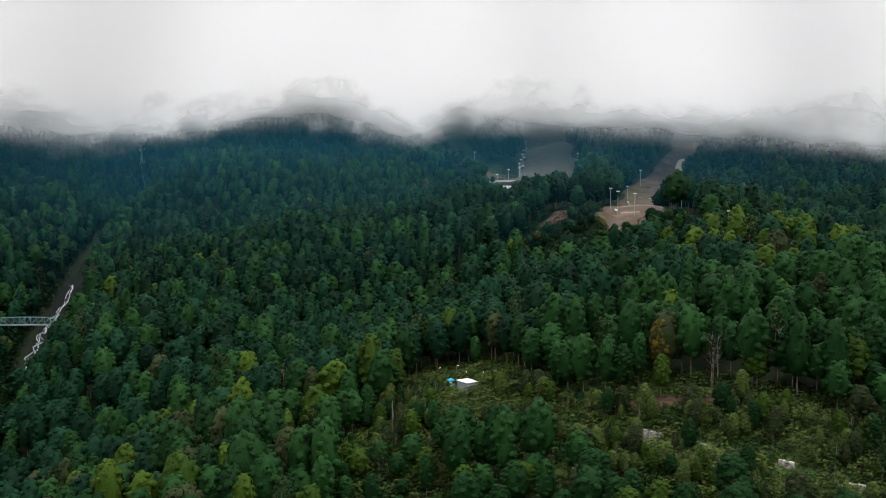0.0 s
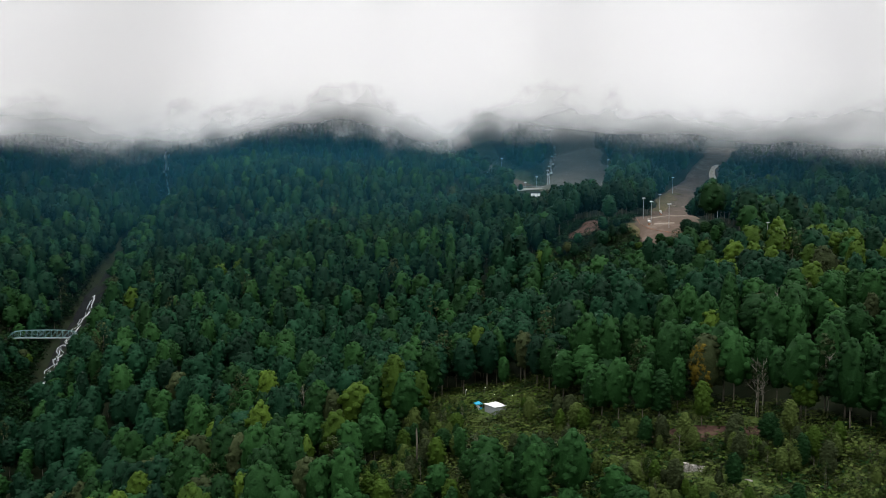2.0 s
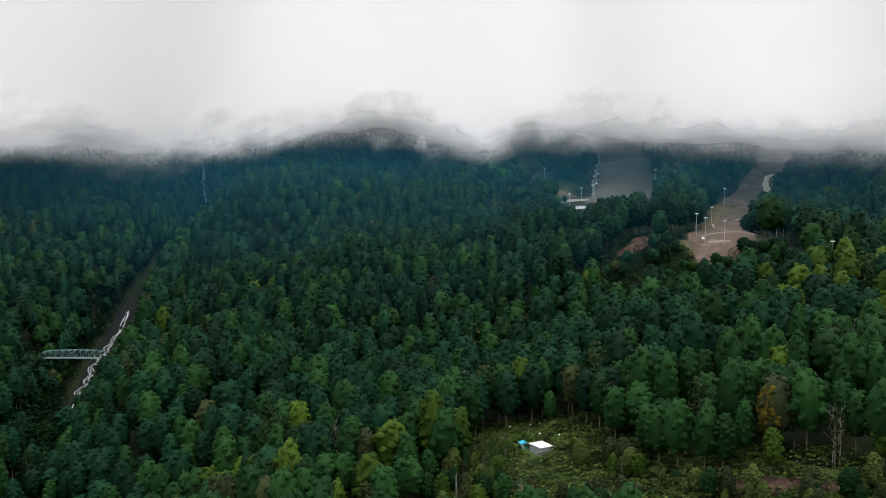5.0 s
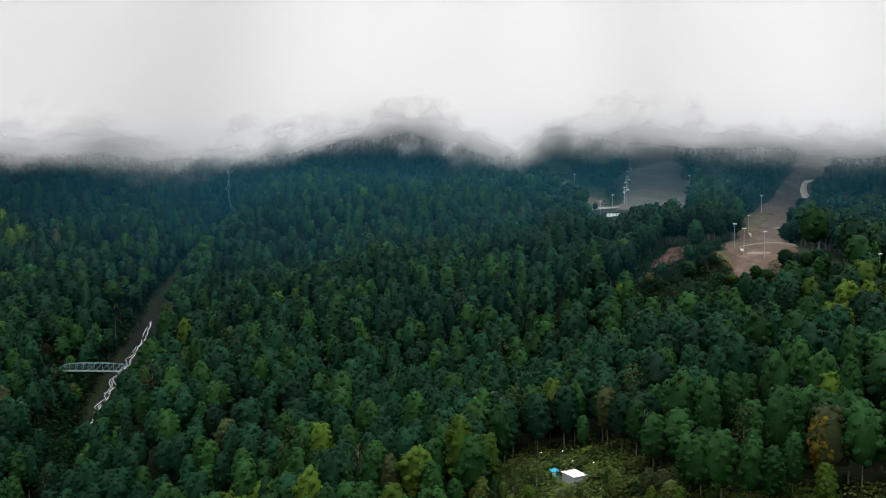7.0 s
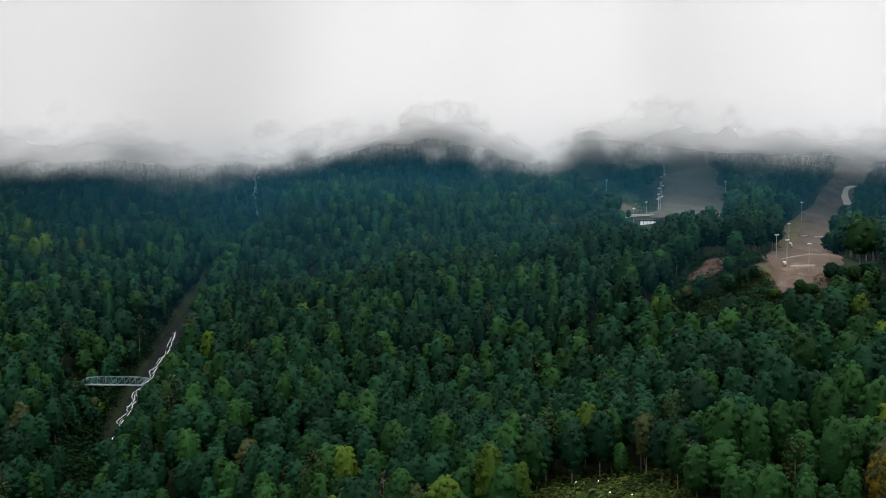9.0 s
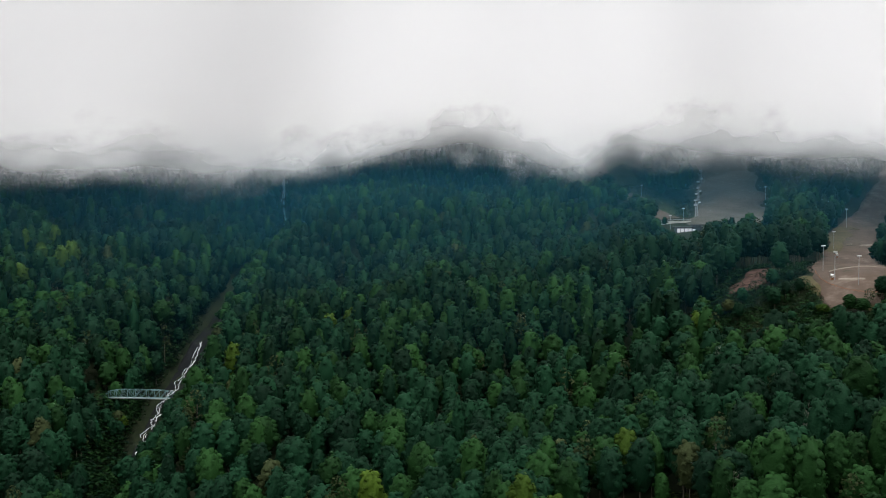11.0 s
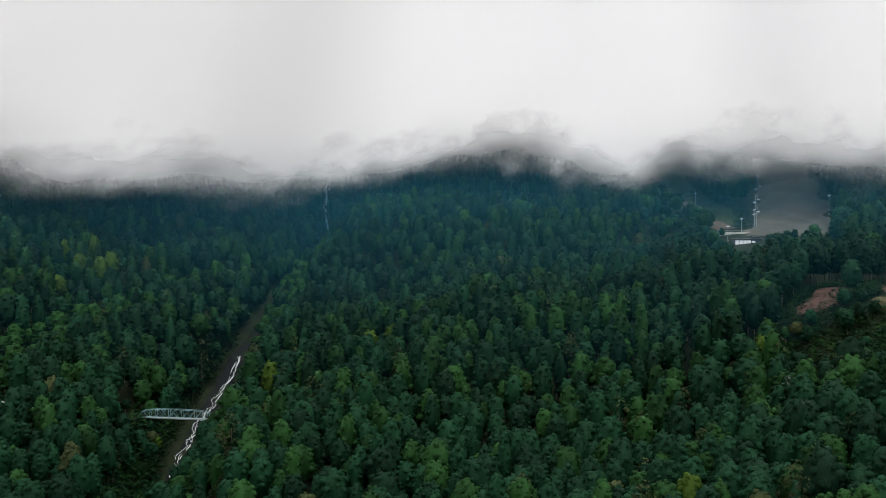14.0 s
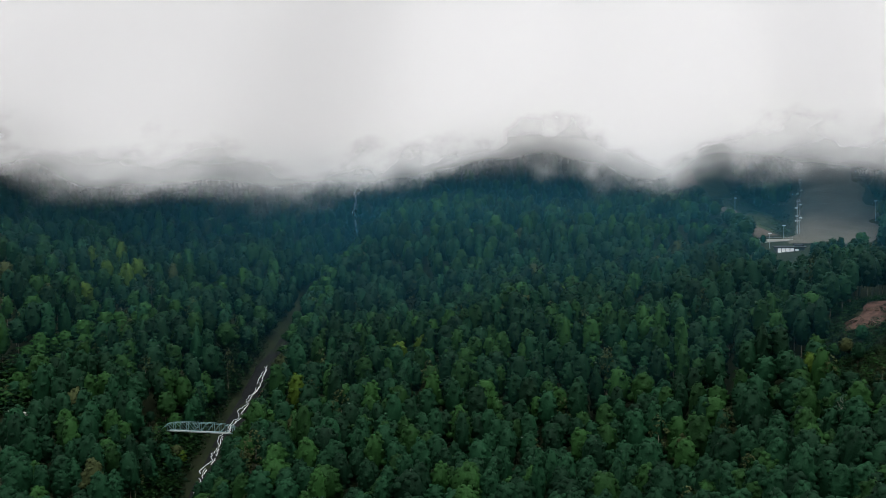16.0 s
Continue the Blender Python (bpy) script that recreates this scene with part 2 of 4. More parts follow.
def ribbon(name, line, widths, material, label, category, lift=0.8, across=14, step=3.0, rag=0.12, seed=1, clear=True):
    """A strip of bare ground along a line, laid on the land, with uneven edges."""
    line = np.array(line, float)
    run = np.r_[0, np.cumsum(np.hypot(*np.diff(line, axis=0).T))]
    s = np.linspace(0, run[-1], max(3, int(run[-1] / step)))
    x, y, w = np.interp(s, run, line[:, 0]), np.interp(s, run, line[:, 1]), np.interp(s, run, widths)
    for _ in range(2):
        x[1:-1], y[1:-1] = (x[:-2] + 2 * x[1:-1] + x[2:]) / 4, (y[:-2] + 2 * y[1:-1] + y[2:]) / 4
    dx, dy = np.gradient(x), np.gradient(y)
    q = np.hypot(dx, dy)
    nx, ny = -dy / q, dx / q
    rng = np.random.default_rng(seed)
    left, right = (w / 2 * (1 + rag * np.convolve(rng.standard_normal(len(s) + 6), np.hanning(9)[1:-1] / 1.75, "valid")) for _ in range(2))
    f = np.linspace(-1, 1, across + 1)
    off = np.where(f < 0, f * left[:, None], f * right[:, None])
    px, py = x[:, None] + nx[:, None] * off, y[:, None] + ny[:, None] * off
    edge = np.where(np.abs(f) > 0.99, -0.5, lift)
    v = np.stack([px, py, ground_z(px, py) + edge], -1).reshape(-1, 3)
    n = across + 1
    i = (np.arange(len(s) - 1)[:, None] * n + np.arange(across)).ravel()
    ob = part(name, (v.tolist(), [], np.stack([i, i + n, i + n + 1, i + 1], 1).tolist()), material)
    ob.data.shade_smooth()
    if clear:
        CLEARED.append((line, np.array(widths, float)))
    return tagged(ob, label, category, kind="structure")


CLEARED, NO_TALL = [], []
ribbon("ski_run_lower", [(98, 468), (106, 500), (113, 530), (128, 590), (150, 660), (164, 700), (190, 742), (214, 790), (235, 850)],
       [22, 38, 38, 31, 31, 32, 33, 34, 30], RUN_BROWN, "bare brown ski run cut through the forest", "ski run")
ribbon("ski_run_upper", [(78, 690), (88, 720), (98, 840), (104, 960)], [56, 58, 46, 44], RUN_GREY, "bare grey ski run climbing into the cloud", "ski run")
ribbon("hill_meadow", [(0, 890), (18, 830), (32, 780), (46, 728)], [46, 46, 44, 34], MEADOW, "green hillside meadow below the cloud", "grass", lift=0.15, across=12, clear=False)
ribbon("hill_track", [(-12, 905), (-3, 876), (8, 830), (22, 790), (34, 745), (44, 715)], [20, 18, 15, 15, 14, 18], RUN_BROWN, "worn brown track on a grassy hillside", "track")
ribbon("gravel_track", [(197, 738), (199, 755), (206, 776), (214, 783), (226, 781)], [9, 7, 6, 5, 5], TRACK_PALE, "pale gravel track curving up the ski run", "track", lift=1.3, across=4)
ribbon("earth_scar", [(61, 510), (66, 519), (72, 530), (77, 538)], [11, 19, 19, 12], BARE_EARTH, "raw reddish earth slip among trees", "earth bank", step=1.5, rag=0.3)
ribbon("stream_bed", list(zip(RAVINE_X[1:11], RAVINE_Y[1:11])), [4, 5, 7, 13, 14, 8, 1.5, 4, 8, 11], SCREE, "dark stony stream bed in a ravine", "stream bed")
ribbon("terrace_grass", [(-12, 338), (12, 316), (35, 288), (62, 264), (95, 240), (130, 214)], [34, 44, 50, 52, 52, 48], GRASS_BANK, "rough olive grass of the clearing", "grass", lift=0.12, across=14, clear=False)
ribbon("run_verge", [(86, 508), (92, 490), (100, 474), (110, 462)], [7, 11, 14, 10], TAN_GRASS, "tan grass verge below the ski run", "grass", lift=0.25, rag=0.3)
ribbon("run_grass", [(128, 628), (140, 664), (150, 688), (160, 696)], [8, 12, 14, 12], TAN_GRASS, "thin green grass along the ski run", "grass", lift=1.1, clear=False, rag=0.5)
ribbon("run_patch", [(98, 491), (103, 488), (108, 487)], [1, 2.4, 1], RUN_PALE, "pale gravel patch on the ski run", "gravel", lift=1.15, clear=False, step=1.5, rag=0.4)
ribbon("run_patch_upper", [(150, 649), (157, 655), (164, 660)], [1.5, 4, 1.5], RUN_PALE, "pale gravel patch on the ski run", "gravel", lift=1.15, clear=False, step=1.5, rag=0.4)
ribbon("run_rut", [(97, 504), (105, 511), (113, 514), (121, 515)], [0.8, 1, 1, 0.8], RUN_PALE, "pale wheel rut across the ski run", "track", lift=1.15, clear=False, step=2, across=4)
ribbon("run_edge_gravel", [(117.8, 480.4), (115.6, 467.1)], [3, 4], RUN_PALE, "pale gravel strip at the foot of the ski run", "gravel", lift=1.0, step=1.5, rag=0.4)
ribbon("pole_gravel", [(125.1, 476.1), (126.6, 468.1)], [3, 5], TRACK_PALE, "pale rubble round a floodlight pole", "gravel", lift=0.9, step=1.5, rag=0.4)
ribbon("stream_bank", [(-237, 548), (-239, 560), (-242, 574)], [3, 6, 4], RUN_BROWN, "bare brown earth bank beside the stream", "earth bank", lift=0.6, step=1.5, rag=0.4)
ribbon("earth_bank", [(52, 280), (66, 275), (88, 266)], [5, 9, 5], BARE_EARTH, "bare brown earth bank above a forest road", "earth bank", step=2.0)
ribbon("forest_road", [(2, 318), (18, 300), (38, 278), (58, 261), (74, 250), (92, 233), (108, 222), (130, 205)], [3.5, 3.2, 3, 3, 3, 3, 3, 3], GRASS_BANK, "overgrown forest road across a clearing", "road", lift=0.3, across=4)
for spot, wide_at in (([(6, 332), (9, 322), (10, 300), (11, 282)], [12.0, 17.0, 25.0, 20.0]), ([(64, 490), (68, 512)], [6.0, 8.0]), ([(186, 700), (202, 745), (214, 776)], [8.0, 12.0, 10.0]),
                      ([(54, 690), (51, 660), (48, 630)], [26.0, 22.0, 14.0]), ([(-212, 472), (-213, 486), (-236, 590)], [8.0, 12.0, 12.0]), ([(48, 704), (66, 706)], [14.0, 14.0]), ([(133, 468), (135, 505)], [8.0, 9.0]), ([(143, 430), (147, 461)], [7.0, 9.0]), ([(-326, 478), (-306, 456)], [16.0, 16.0]), ([(-219, 420), (-220, 456)], [9.0, 9.0])):
    NO_TALL.append((np.array(spot, float), np.array(wide_at)))


# ---------------------------------------------------------------- cloud
CLOUD_X = (-700, -494, -474, -460, -433, -405, -387, -360, -323, -307, -262, -231, -201, -161, -119, -89, -59, -34, -12, 6, 33, 62, 133, 160, 186, 212, 239, 256, 291, 302, 700)
CLOUD_Z = (198, 178, 173, 173, 163, 142, 145, 147, 142, 137, 147, 150, 156, 164, 165, 161, 153, 141, 144, 156, 159, 157, 145, 150, 141, 134, 141, 137, 132, 126, 105)


def blurred(v, reach):
    k = np.exp(-np.linspace(-2, 2, 2 * reach + 1) ** 2)
    return np.convolve(np.pad(v, reach, mode="edge"), k / k.sum(), "valid")


CLOUD_Y = (520, 666, 677, 703, 714, 723, 751, 775, 782, 839, 893, 898, 905, 905, 905, 902, 887, 862, 864, 878, 880, 874, 794, 803, 781, 771, 794, 784, 747, 695, 560)


def cloud_sheet(name, ahead, raise_by, material, label, depth=30.0, lowest=-1.2, skirt=1.5):
    """A sheet of cloud before the mountainside; it follows the slope at its foot and leans back as it rises."""
    xs = np.arange(-700, 701, 8.0)
    base = blurred(np.interp(xs, CLOUD_X, CLOUD_Z) + raise_by, 3)
    line = np.interp(xs, CLOUD_X, CLOUD_Y)
    line = blurred(np.minimum.reduce([np.roll(line, k) for k in (-2, -1, 0, 1, 2)]), 11) - ahead
    smooth_base, smooth_line = blurred(base, 40), blurred(line, 40)
    px, py, pz, pv = [], [], [], []
    for v in np.r_[np.linspace(lowest, 3, 30), np.linspace(3.6, 14, 12)]:
        f, g = min(max((v - 0.3) / 4, 0), 1), min(max((v - 0.3) / 13, 0), 1)
        z = base + (smooth_base - base) * f + v * depth
        run = v * depth * (skirt if v < 0 else 0.62)
        y = line + (smooth_line - line) * g + run
        px.append(xs), py.append(y), pz.append(z), pv.append(np.full(len(xs), v))
    rows = px
    P = np.stack([np.array(px), np.array(py), np.array(pz)], -1).reshape(-1, 3)
    n = len(xs)
    i = (np.arange(len(rows) - 1)[:, None] * n + np.arange(n - 1)).ravel()
    faces = np.stack([i, i + 1, i + n + 1, i + n], 1)
    ob = part(name, (P.tolist(), [], faces.tolist()), material)
    ob.data.shade_smooth()
    uv = ob.data.uv_layers.new(name="height")
    vals = np.stack([P[:, 0] / 1000, np.array(pv).ravel()], -1)[faces.ravel()]
    uv.data.foreach_set("uv", vals.ravel())
    return tagged(ob, label, "cloud", kind="structure")


cloud_sheet("cloud_bank", 52, 19, cloud_material("cloud_thick", -1.2, 0.5, 0.985, size=0.013, ragged=1.5, foot=-1.35),
            "white low cloud lying on the mountainside", lowest=-1.4, skirt=1.5)
for ahead, lift, dense, size, ragged, shift in ((80, 9, 0.44, 0.011, 2.6, 130), (100, 5, 0.42, 0.016, 3.0, 410), (122, 1, 0.36, 0.023, 3.4, 770)):
    cloud_sheet("cloud_wisp", ahead, lift, cloud_material("cloud_thin", -0.5, 1.0, dense, size=size, ragged=ragged, foot=-1.15, shift=shift),
                "thin ragged mist hanging before the forest", skirt=1.5)


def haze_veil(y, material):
    """A hanging, tinted see-through sheet across the valley side that stands in for distance haze."""
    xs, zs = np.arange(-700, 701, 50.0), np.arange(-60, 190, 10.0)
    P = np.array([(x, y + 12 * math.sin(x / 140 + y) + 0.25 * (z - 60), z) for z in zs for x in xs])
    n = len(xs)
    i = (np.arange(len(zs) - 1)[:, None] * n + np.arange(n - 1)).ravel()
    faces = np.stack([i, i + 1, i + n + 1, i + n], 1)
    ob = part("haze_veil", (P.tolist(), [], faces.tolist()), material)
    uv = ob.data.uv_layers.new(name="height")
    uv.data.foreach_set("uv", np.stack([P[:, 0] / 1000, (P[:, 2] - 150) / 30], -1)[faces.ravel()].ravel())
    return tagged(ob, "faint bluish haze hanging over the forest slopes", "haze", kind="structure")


# the blue of distant air, put into sheet colour and layered up the slope
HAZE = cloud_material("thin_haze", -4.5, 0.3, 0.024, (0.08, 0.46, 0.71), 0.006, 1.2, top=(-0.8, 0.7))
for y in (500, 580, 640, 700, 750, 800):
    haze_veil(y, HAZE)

# ---------------------------------------------------------------- trees
def unit(v):
    return v / np.maximum(np.linalg.norm(v, axis=-1, keepdims=True), 1e-9)


PROFILES = {  # height of the crown's foot and top, greatest radius, how full it stays towards top and foot
    "dome": (6.0, 21.8, 4.4, 0.52, 0.55), "broad": (6.0, 20.8, 5.1, 0.48, 0.55), "tall": (5.5, 23.6, 3.8, 0.58, 0.55),
    "thin": (6.5, 22.0, 3.2, 0.7, 0.8), "cone": (1.5, 25.0, 3.4, 1.25, 0.35), "bush": (0.0, 4.6, 2.4, 0.55, 0.5)}


def ball():
    """The corners and faces of a round clump."""
    bm = bmesh.new()
    bmesh.ops.create_icosphere(bm, subdivisions=1, radius=1)
    v = np.array([p.co for p in bm.verts])
    f = np.array([[p.index for p in q.verts] for q in bm.faces])
    bm.free()
    return v, f


CLUMP = ball()


def crown(kind, count, size, seed, boughs=14, finer=False, dense=True):
    """Boughs heaped into an uneven crown, each a billow of leafy inner growth clad in pointed sprays of leaves."""
    rng = np.random.default_rng(seed)
    foot, top, radius, upper, lower = PROFILES[kind]
    lean = rng.normal(0, 0.5, 2)

    def girth(f):
        g = np.where(f > 0.38, (f - 0.38) / 0.62, (0.38 - f) / 0.38)
        return radius * np.where(f > 0.38, (1 - g ** 2.2) ** upper, (1 - g ** 2.0) ** lower)

    def shell(f, a, k):
        """The place on the crown's body at height share f and bearing a, k times its full size."""
        r = girth(f) * k * (1 + 0.1 * np.sin(2 * a + 5 * f + seed) + 0.07 * np.sin(5 * a - 9 * f + 2 * seed))
        return np.stack([r * np.cos(a) + lean[0] * f, r * np.sin(a) + lean[1] * f, foot + (top - foot) * (f - (1 - k) * 0.12 * f)], -1)

    heart = np.array([lean[0] * 0.5, lean[1] * 0.5, foot + 0.45 * (top - foot)])
    half = np.array([radius, radius, 0.55 * (top - foot)])

    def outward(p):
        return unit((p - heart) / half ** 2 * radius)

    f = np.clip((np.arange(boughs) + rng.uniform(0.1, 0.9, boughs)) / boughs, 0.05, 0.97) ** 0.8
    a = np.arange(boughs) * 2.4 + rng.uniform(-0.6, 0.6, boughs)
    big = radius * rng.uniform(0.24, 0.42, boughs) * (0.6 + 0.4 * girth(f) / radius)
    mid = shell(f, a, rng.uniform(0.72, 0.95, boughs))
    # each bough lies flat and droops outwards: its own way out, along and up
    away = np.stack([np.cos(a), np.sin(a), 0 * a], -1)
    up = unit(np.array([0, 0, 1.0]) + 0.5 * away * rng.uniform(0.4, 1.3, (boughs, 1)))
    along = np.cross(up, away)
    away = np.cross(along, up)
    flat = (1.05, 1.0, 0.78)

    def bough(which, q, k):
        """Places and outward ways on boughs, for unit vectors q."""
        axes = (away[which], along[which], up[which])
        size = (big[which] * k)[:, None]
        return (mid[which] + sum(q[:, i:i + 1] * flat[i] * axes[i] for i in range(3)) * size,
                unit(sum(q[:, i:i + 1] / flat[i] * axes[i] for i in range(3))))

    pick = rng.choice(boughs, count, p=big ** 2 / (big ** 2).sum())
    p, d = bough(pick, unit(rng.standard_normal((count, 3)) + (0.55, 0, 0.6)), rng.normal(1.02, 0.13, count))
    loose = rng.random(count) < 0.22
    q = shell(np.clip(rng.random(count) ** 0.85, 0.03, 0.99), rng.uniform(0, 6.2832, count), rng.normal(0.95, 0.07, count))
    p = np.where(loose[:, None], q, p)
    d = np.where(loose[:, None], outward(p), d)
    nrm = unit(d + (0, 0, 0.3) + 0.5 * rng.standard_normal(d.shape))
    u = unit(np.cross(nrm, rng.standard_normal(d.shape)))
    w = np.cross(nrm, u)
    s = size * rng.uniform(0.5, 1.4, (count, 1))
    leafy = np.stack([p + u * s, p + w * s * rng.uniform(0.5, 1.0, (count, 1)) - u * s * 0.55 - nrm * s * 0.2,
                      p - w * s * rng.uniform(0.5, 1.0, (count, 1)) - u * s * 0.55 - nrm * s * 0.2], 1).reshape(-1, 3)
    tris, quads = np.arange(len(leafy)).reshape(-1, 3), np.zeros((0, 4), int)
    soft = np.repeat(unit(0.55 * d + 0.45 * outward(p) + 0.2 * nrm), 3, axis=0)
    if dense:
        bv, bf = CLUMP
        cv, cn = bough(np.repeat(np.arange(boughs), len(bv)), np.tile(bv, (boughs, 1)), 0.88 * (1 + rng.normal(0, 0.1, boughs * len(bv))))
        cn = unit(0.58 * cn + 0.45 * outward(cv) + 0.14 * rng.standard_normal(cv.shape))
        tris = np.r_[tris, (bf[None] + (np.arange(boughs) * len(bv))[:, None, None]).reshape(-1, 3) + len(leafy)]
        leafy, soft = np.r_[leafy, cv], np.r_[soft, cn]
        rows = np.array([0.05, 0.25, 0.45, 0.63, 0.78, 0.9, 0.97]) if finer else np.array([0.05, 0.35, 0.62, 0.82, 0.95])
        sides, last = (12 if finer else 8), len(rows) - 1
        ff, aa = np.meshgrid(rows, np.arange(sides) * 6.2832 / sides, indexing="ij")
        cv = shell(ff, aa + rng.uniform(-0.12, 0.12, aa.shape), 0.86 * rng.uniform(0.92, 1.08, aa.shape)).reshape(-1, 3)
        i, j = np.meshgrid(np.arange(last), np.arange(sides), indexing="ij")
        i, j, k = i.ravel() * sides, j.ravel(), (j.ravel() + 1) % sides
        n = len(leafy)
        quads = np.stack([i + j, i + k, i + sides + k, i + sides + j], 1) + n
        cap = last * sides + np.arange(sides)
        tris = np.r_[tris, np.stack([cap, np.roll(cap, -1), np.full(sides, (last + 1) * sides)], 1) + n]
        cv = np.r_[cv, cv[-sides:].mean(0)[None] + (0, 0, 0.25)]
        leafy, soft = np.r_[leafy, cv], np.r_[soft, unit(outward(cv) + 0.16 * rng.standard_normal(cv.shape))]
    return leafy, quads, tris, soft


def quick_mesh(name, verts, quads, tris, materials, index=None, tone=None, soft=None):
    m = bpy.data.meshes.new(name)
    nq, nt = len(quads), len(tris)
    m.vertices.add(len(verts))
    m.vertices.foreach_set("co", np.ascontiguousarray(verts, np.float32).ravel())
    m.loops.add(nq * 4 + nt * 3)
    m.loops.foreach_set("vertex_index", np.r_[quads.ravel(), tris.ravel()].astype(np.int32))
    m.polygons.add(nq + nt)
    m.polygons.foreach_set("loop_start", np.r_[np.arange(nq) * 4, nq * 4 + np.arange(nt) * 3].astype(np.int32))
    for k in materials:
        m.materials.append(k)
    if index is not None:
        m.polygons.foreach_set("material_index", index.astype(np.int32))
    if tone is not None:
        m.attributes.new("tone", "FLOAT", "POINT").data.foreach_set("value", tone.astype(np.float32))
    if soft is not None:
        m.attributes.new("custom_normal", "FLOAT_VECTOR", "POINT").data.foreach_set("vector", np.ascontiguousarray(soft, np.float32).ravel())
    m.update(calc_edges=True)
    return m


def trunk_mesh(name, height, r0, seed, limbs, material, reach=3.0):
    """A bent, tapered trunk with limbs."""
    rng = random.Random(seed)
    bm = bmesh.new()
    p, knots = Vector((0, 0, -1.5)), []
    for i in range(6):
        knots.append(p.copy())
        p = p + Vector((rng.gauss(0, 0.16), rng.gauss(0, 0.16), (height + 1.5) / 5))
    for i in range(5):
        rod(bm, knots[i], knots[i + 1], r0 * (1 - 0.17 * i), r0 * (1 - 0.17 * (i + 1)), 6)
    for i in range(limbs):
        f = rng.uniform(0.35, 0.95)
        k = min(4, int(f * 5))
        a = knots[k].lerp(knots[k + 1], f * 5 - k)
        t, q = rng.uniform(0, 6.28), reach * rng.uniform(0.5, 1.1) * (1.25 - f)
        b = a + Vector((math.cos(t) * q, math.sin(t) * q, q * rng.uniform(0.5, 1.2)))
        rod(bm, a, b, r0 * 0.3, r0 * 0.1, 4)
        for _ in range(2):
            e = b + Vector((rng.gauss(0, 0.7), rng.gauss(0, 0.7), rng.uniform(0.4, 1.5)))
            rod(bm, a.lerp(b, rng.uniform(0.5, 0.9)), e, r0 * 0.13, r0 * 0.05, 3)
    mesh = bpy.data.meshes.new(name)
    bm.to_mesh(mesh)
    bm.free()
    mesh.materials.append(material)
    return mesh


def away_from_clearings(x, y, margin=3.5, spots=()):
    ok = np.ones(len(x), bool)
    for line, w in (*CLEARED, *spots):
        for (ax, ay), (bx, by), wa, wb in zip(line[:-1], line[1:], w[:-1], w[1:]):
            dx, dy = bx - ax, by - ay
            f = np.clip(((x - ax) * dx + (y - ay) * dy) / (dx * dx + dy * dy), 0, 1)
            ok &= np.hypot(x - ax - f * dx, y - ay - f * dy) > (wa + (wb - wa) * f) / 2 + margin
    return ok


def in_clearing(x, y):
    """The open, shrubby terrace round the forest road."""
    edge = np.interp(x, (-30, 0, 20, 45, 85, 105, 130), (300, 338, 318, 290, 270, 252, 226))
    return (x > -14 - 0.4 * (338 - y)) & (x < 150) & (y < edge) & (y > edge - 40 - 0.12 * x)


rng = np.random.default_rng(7)
STEP = 8.2
gx, gy = np.meshgrid(np.arange(-520, 380, STEP), np.arange(150, 930, STEP))
tx = (gx + rng.uniform(-0.42, 0.42, gx.shape) * STEP).ravel()
ty = (gy + rng.uniform(-0.42, 0.42, gy.shape) * STEP).ravel()
seen_wedge = (tx > np.minimum(-0.5 * ty, -0.875 * (ty - 112)) - 14) & (tx < 0.5 * ty + 14)
in_cloud = ground_z(tx, ty) > np.interp(tx, CLOUD_X, CLOUD_Z) + np.where(tx < -250, 20, np.where(tx > 215, -10, 14))
keep = seen_wedge & away_from_clearings(tx, ty, np.where((ty > 540) & (tx > 106), -1.5, 2.6), NO_TALL) & ~in_clearing(tx, ty) & ~in_cloud
TRACK_Y, TRACK_X = (700, 715, 745, 790, 830, 876, 905), (46, 44, 34, 22, 8, -3, -12)
hill_meadow = (tx > np.interp(ty, TRACK_Y, TRACK_X) - 3) & (tx < 64) & (ty > 712) & ((np.abs(tx - 50) > 14) | (ty < 792))
keep &= ~hill_meadow
tx, ty = tx[keep], ty[keep]
tz = ground_z(tx, ty)
N = len(tx)
cand = np.flatnonzero((ty < 420) & (np.abs(tx) < 0.5 * ty + 20))
near = np.zeros(N, bool)
near[cand[np.argsort(ty[cand] + rng.uniform(0, 25, len(cand)))[:250]]] = True
KINDS = ["dome", "broad", "tall", "thin", "cone"]
share = np.array([0.48, 0.28, 0.17, 0.05, 0.02])
kind = rng.choice(5, N, p=share)
kind[(kind == 4) & ((ty < 380) | (tx > -20))] = 0
tall = np.clip(rng.normal(0.95, 0.16, N), 0.55, 1.3)
tall[(ty < 255) & (tx > -20)] *= 0.62
bank = tx - np.interp(ty, RAVINE_Y, RAVINE_X)
tall[(bank > 0) & (bank < 26) & (ty < 610)] *= 0.62
tall[(bank > 0) & (bank < 26) & (ty < 476)] *= 1.3
for x0, x1, y0, y1, f in ((20, 98, 590, 700, 0.55), (-30, 20, 670, 742, 0.6), (72, 132, 430, 482, 0.44), (46, 86, 455, 512, 0.42), (140, 235, 560, 745, 0.75), (-32, 2, 235, 287, 0.5), (-5, 30, 280, 320, 0.5)):
    tall[(tx > x0) & (tx < x1) & (ty > y0) & (ty < y1)] *= f
before_bridge = (ty > 430) & (ty < 486) & (tx > np.interp(ty, (430, 486), (-226, -262))) & (tx < np.interp(ty, (430, 486), (-192, -216)))
tall[before_bridge] = np.minimum(tall, np.interp(ty, (430, 486), (0.9, 0.32)))[before_bridge]
wide = rng.uniform(0.82, 1.22, N) * tall ** 0.5
u = rng.random(N) + 0.25 * ripple(tx, ty, 60, 3.0)
low = np.clip((395 - ty) / 170, 0, 1)
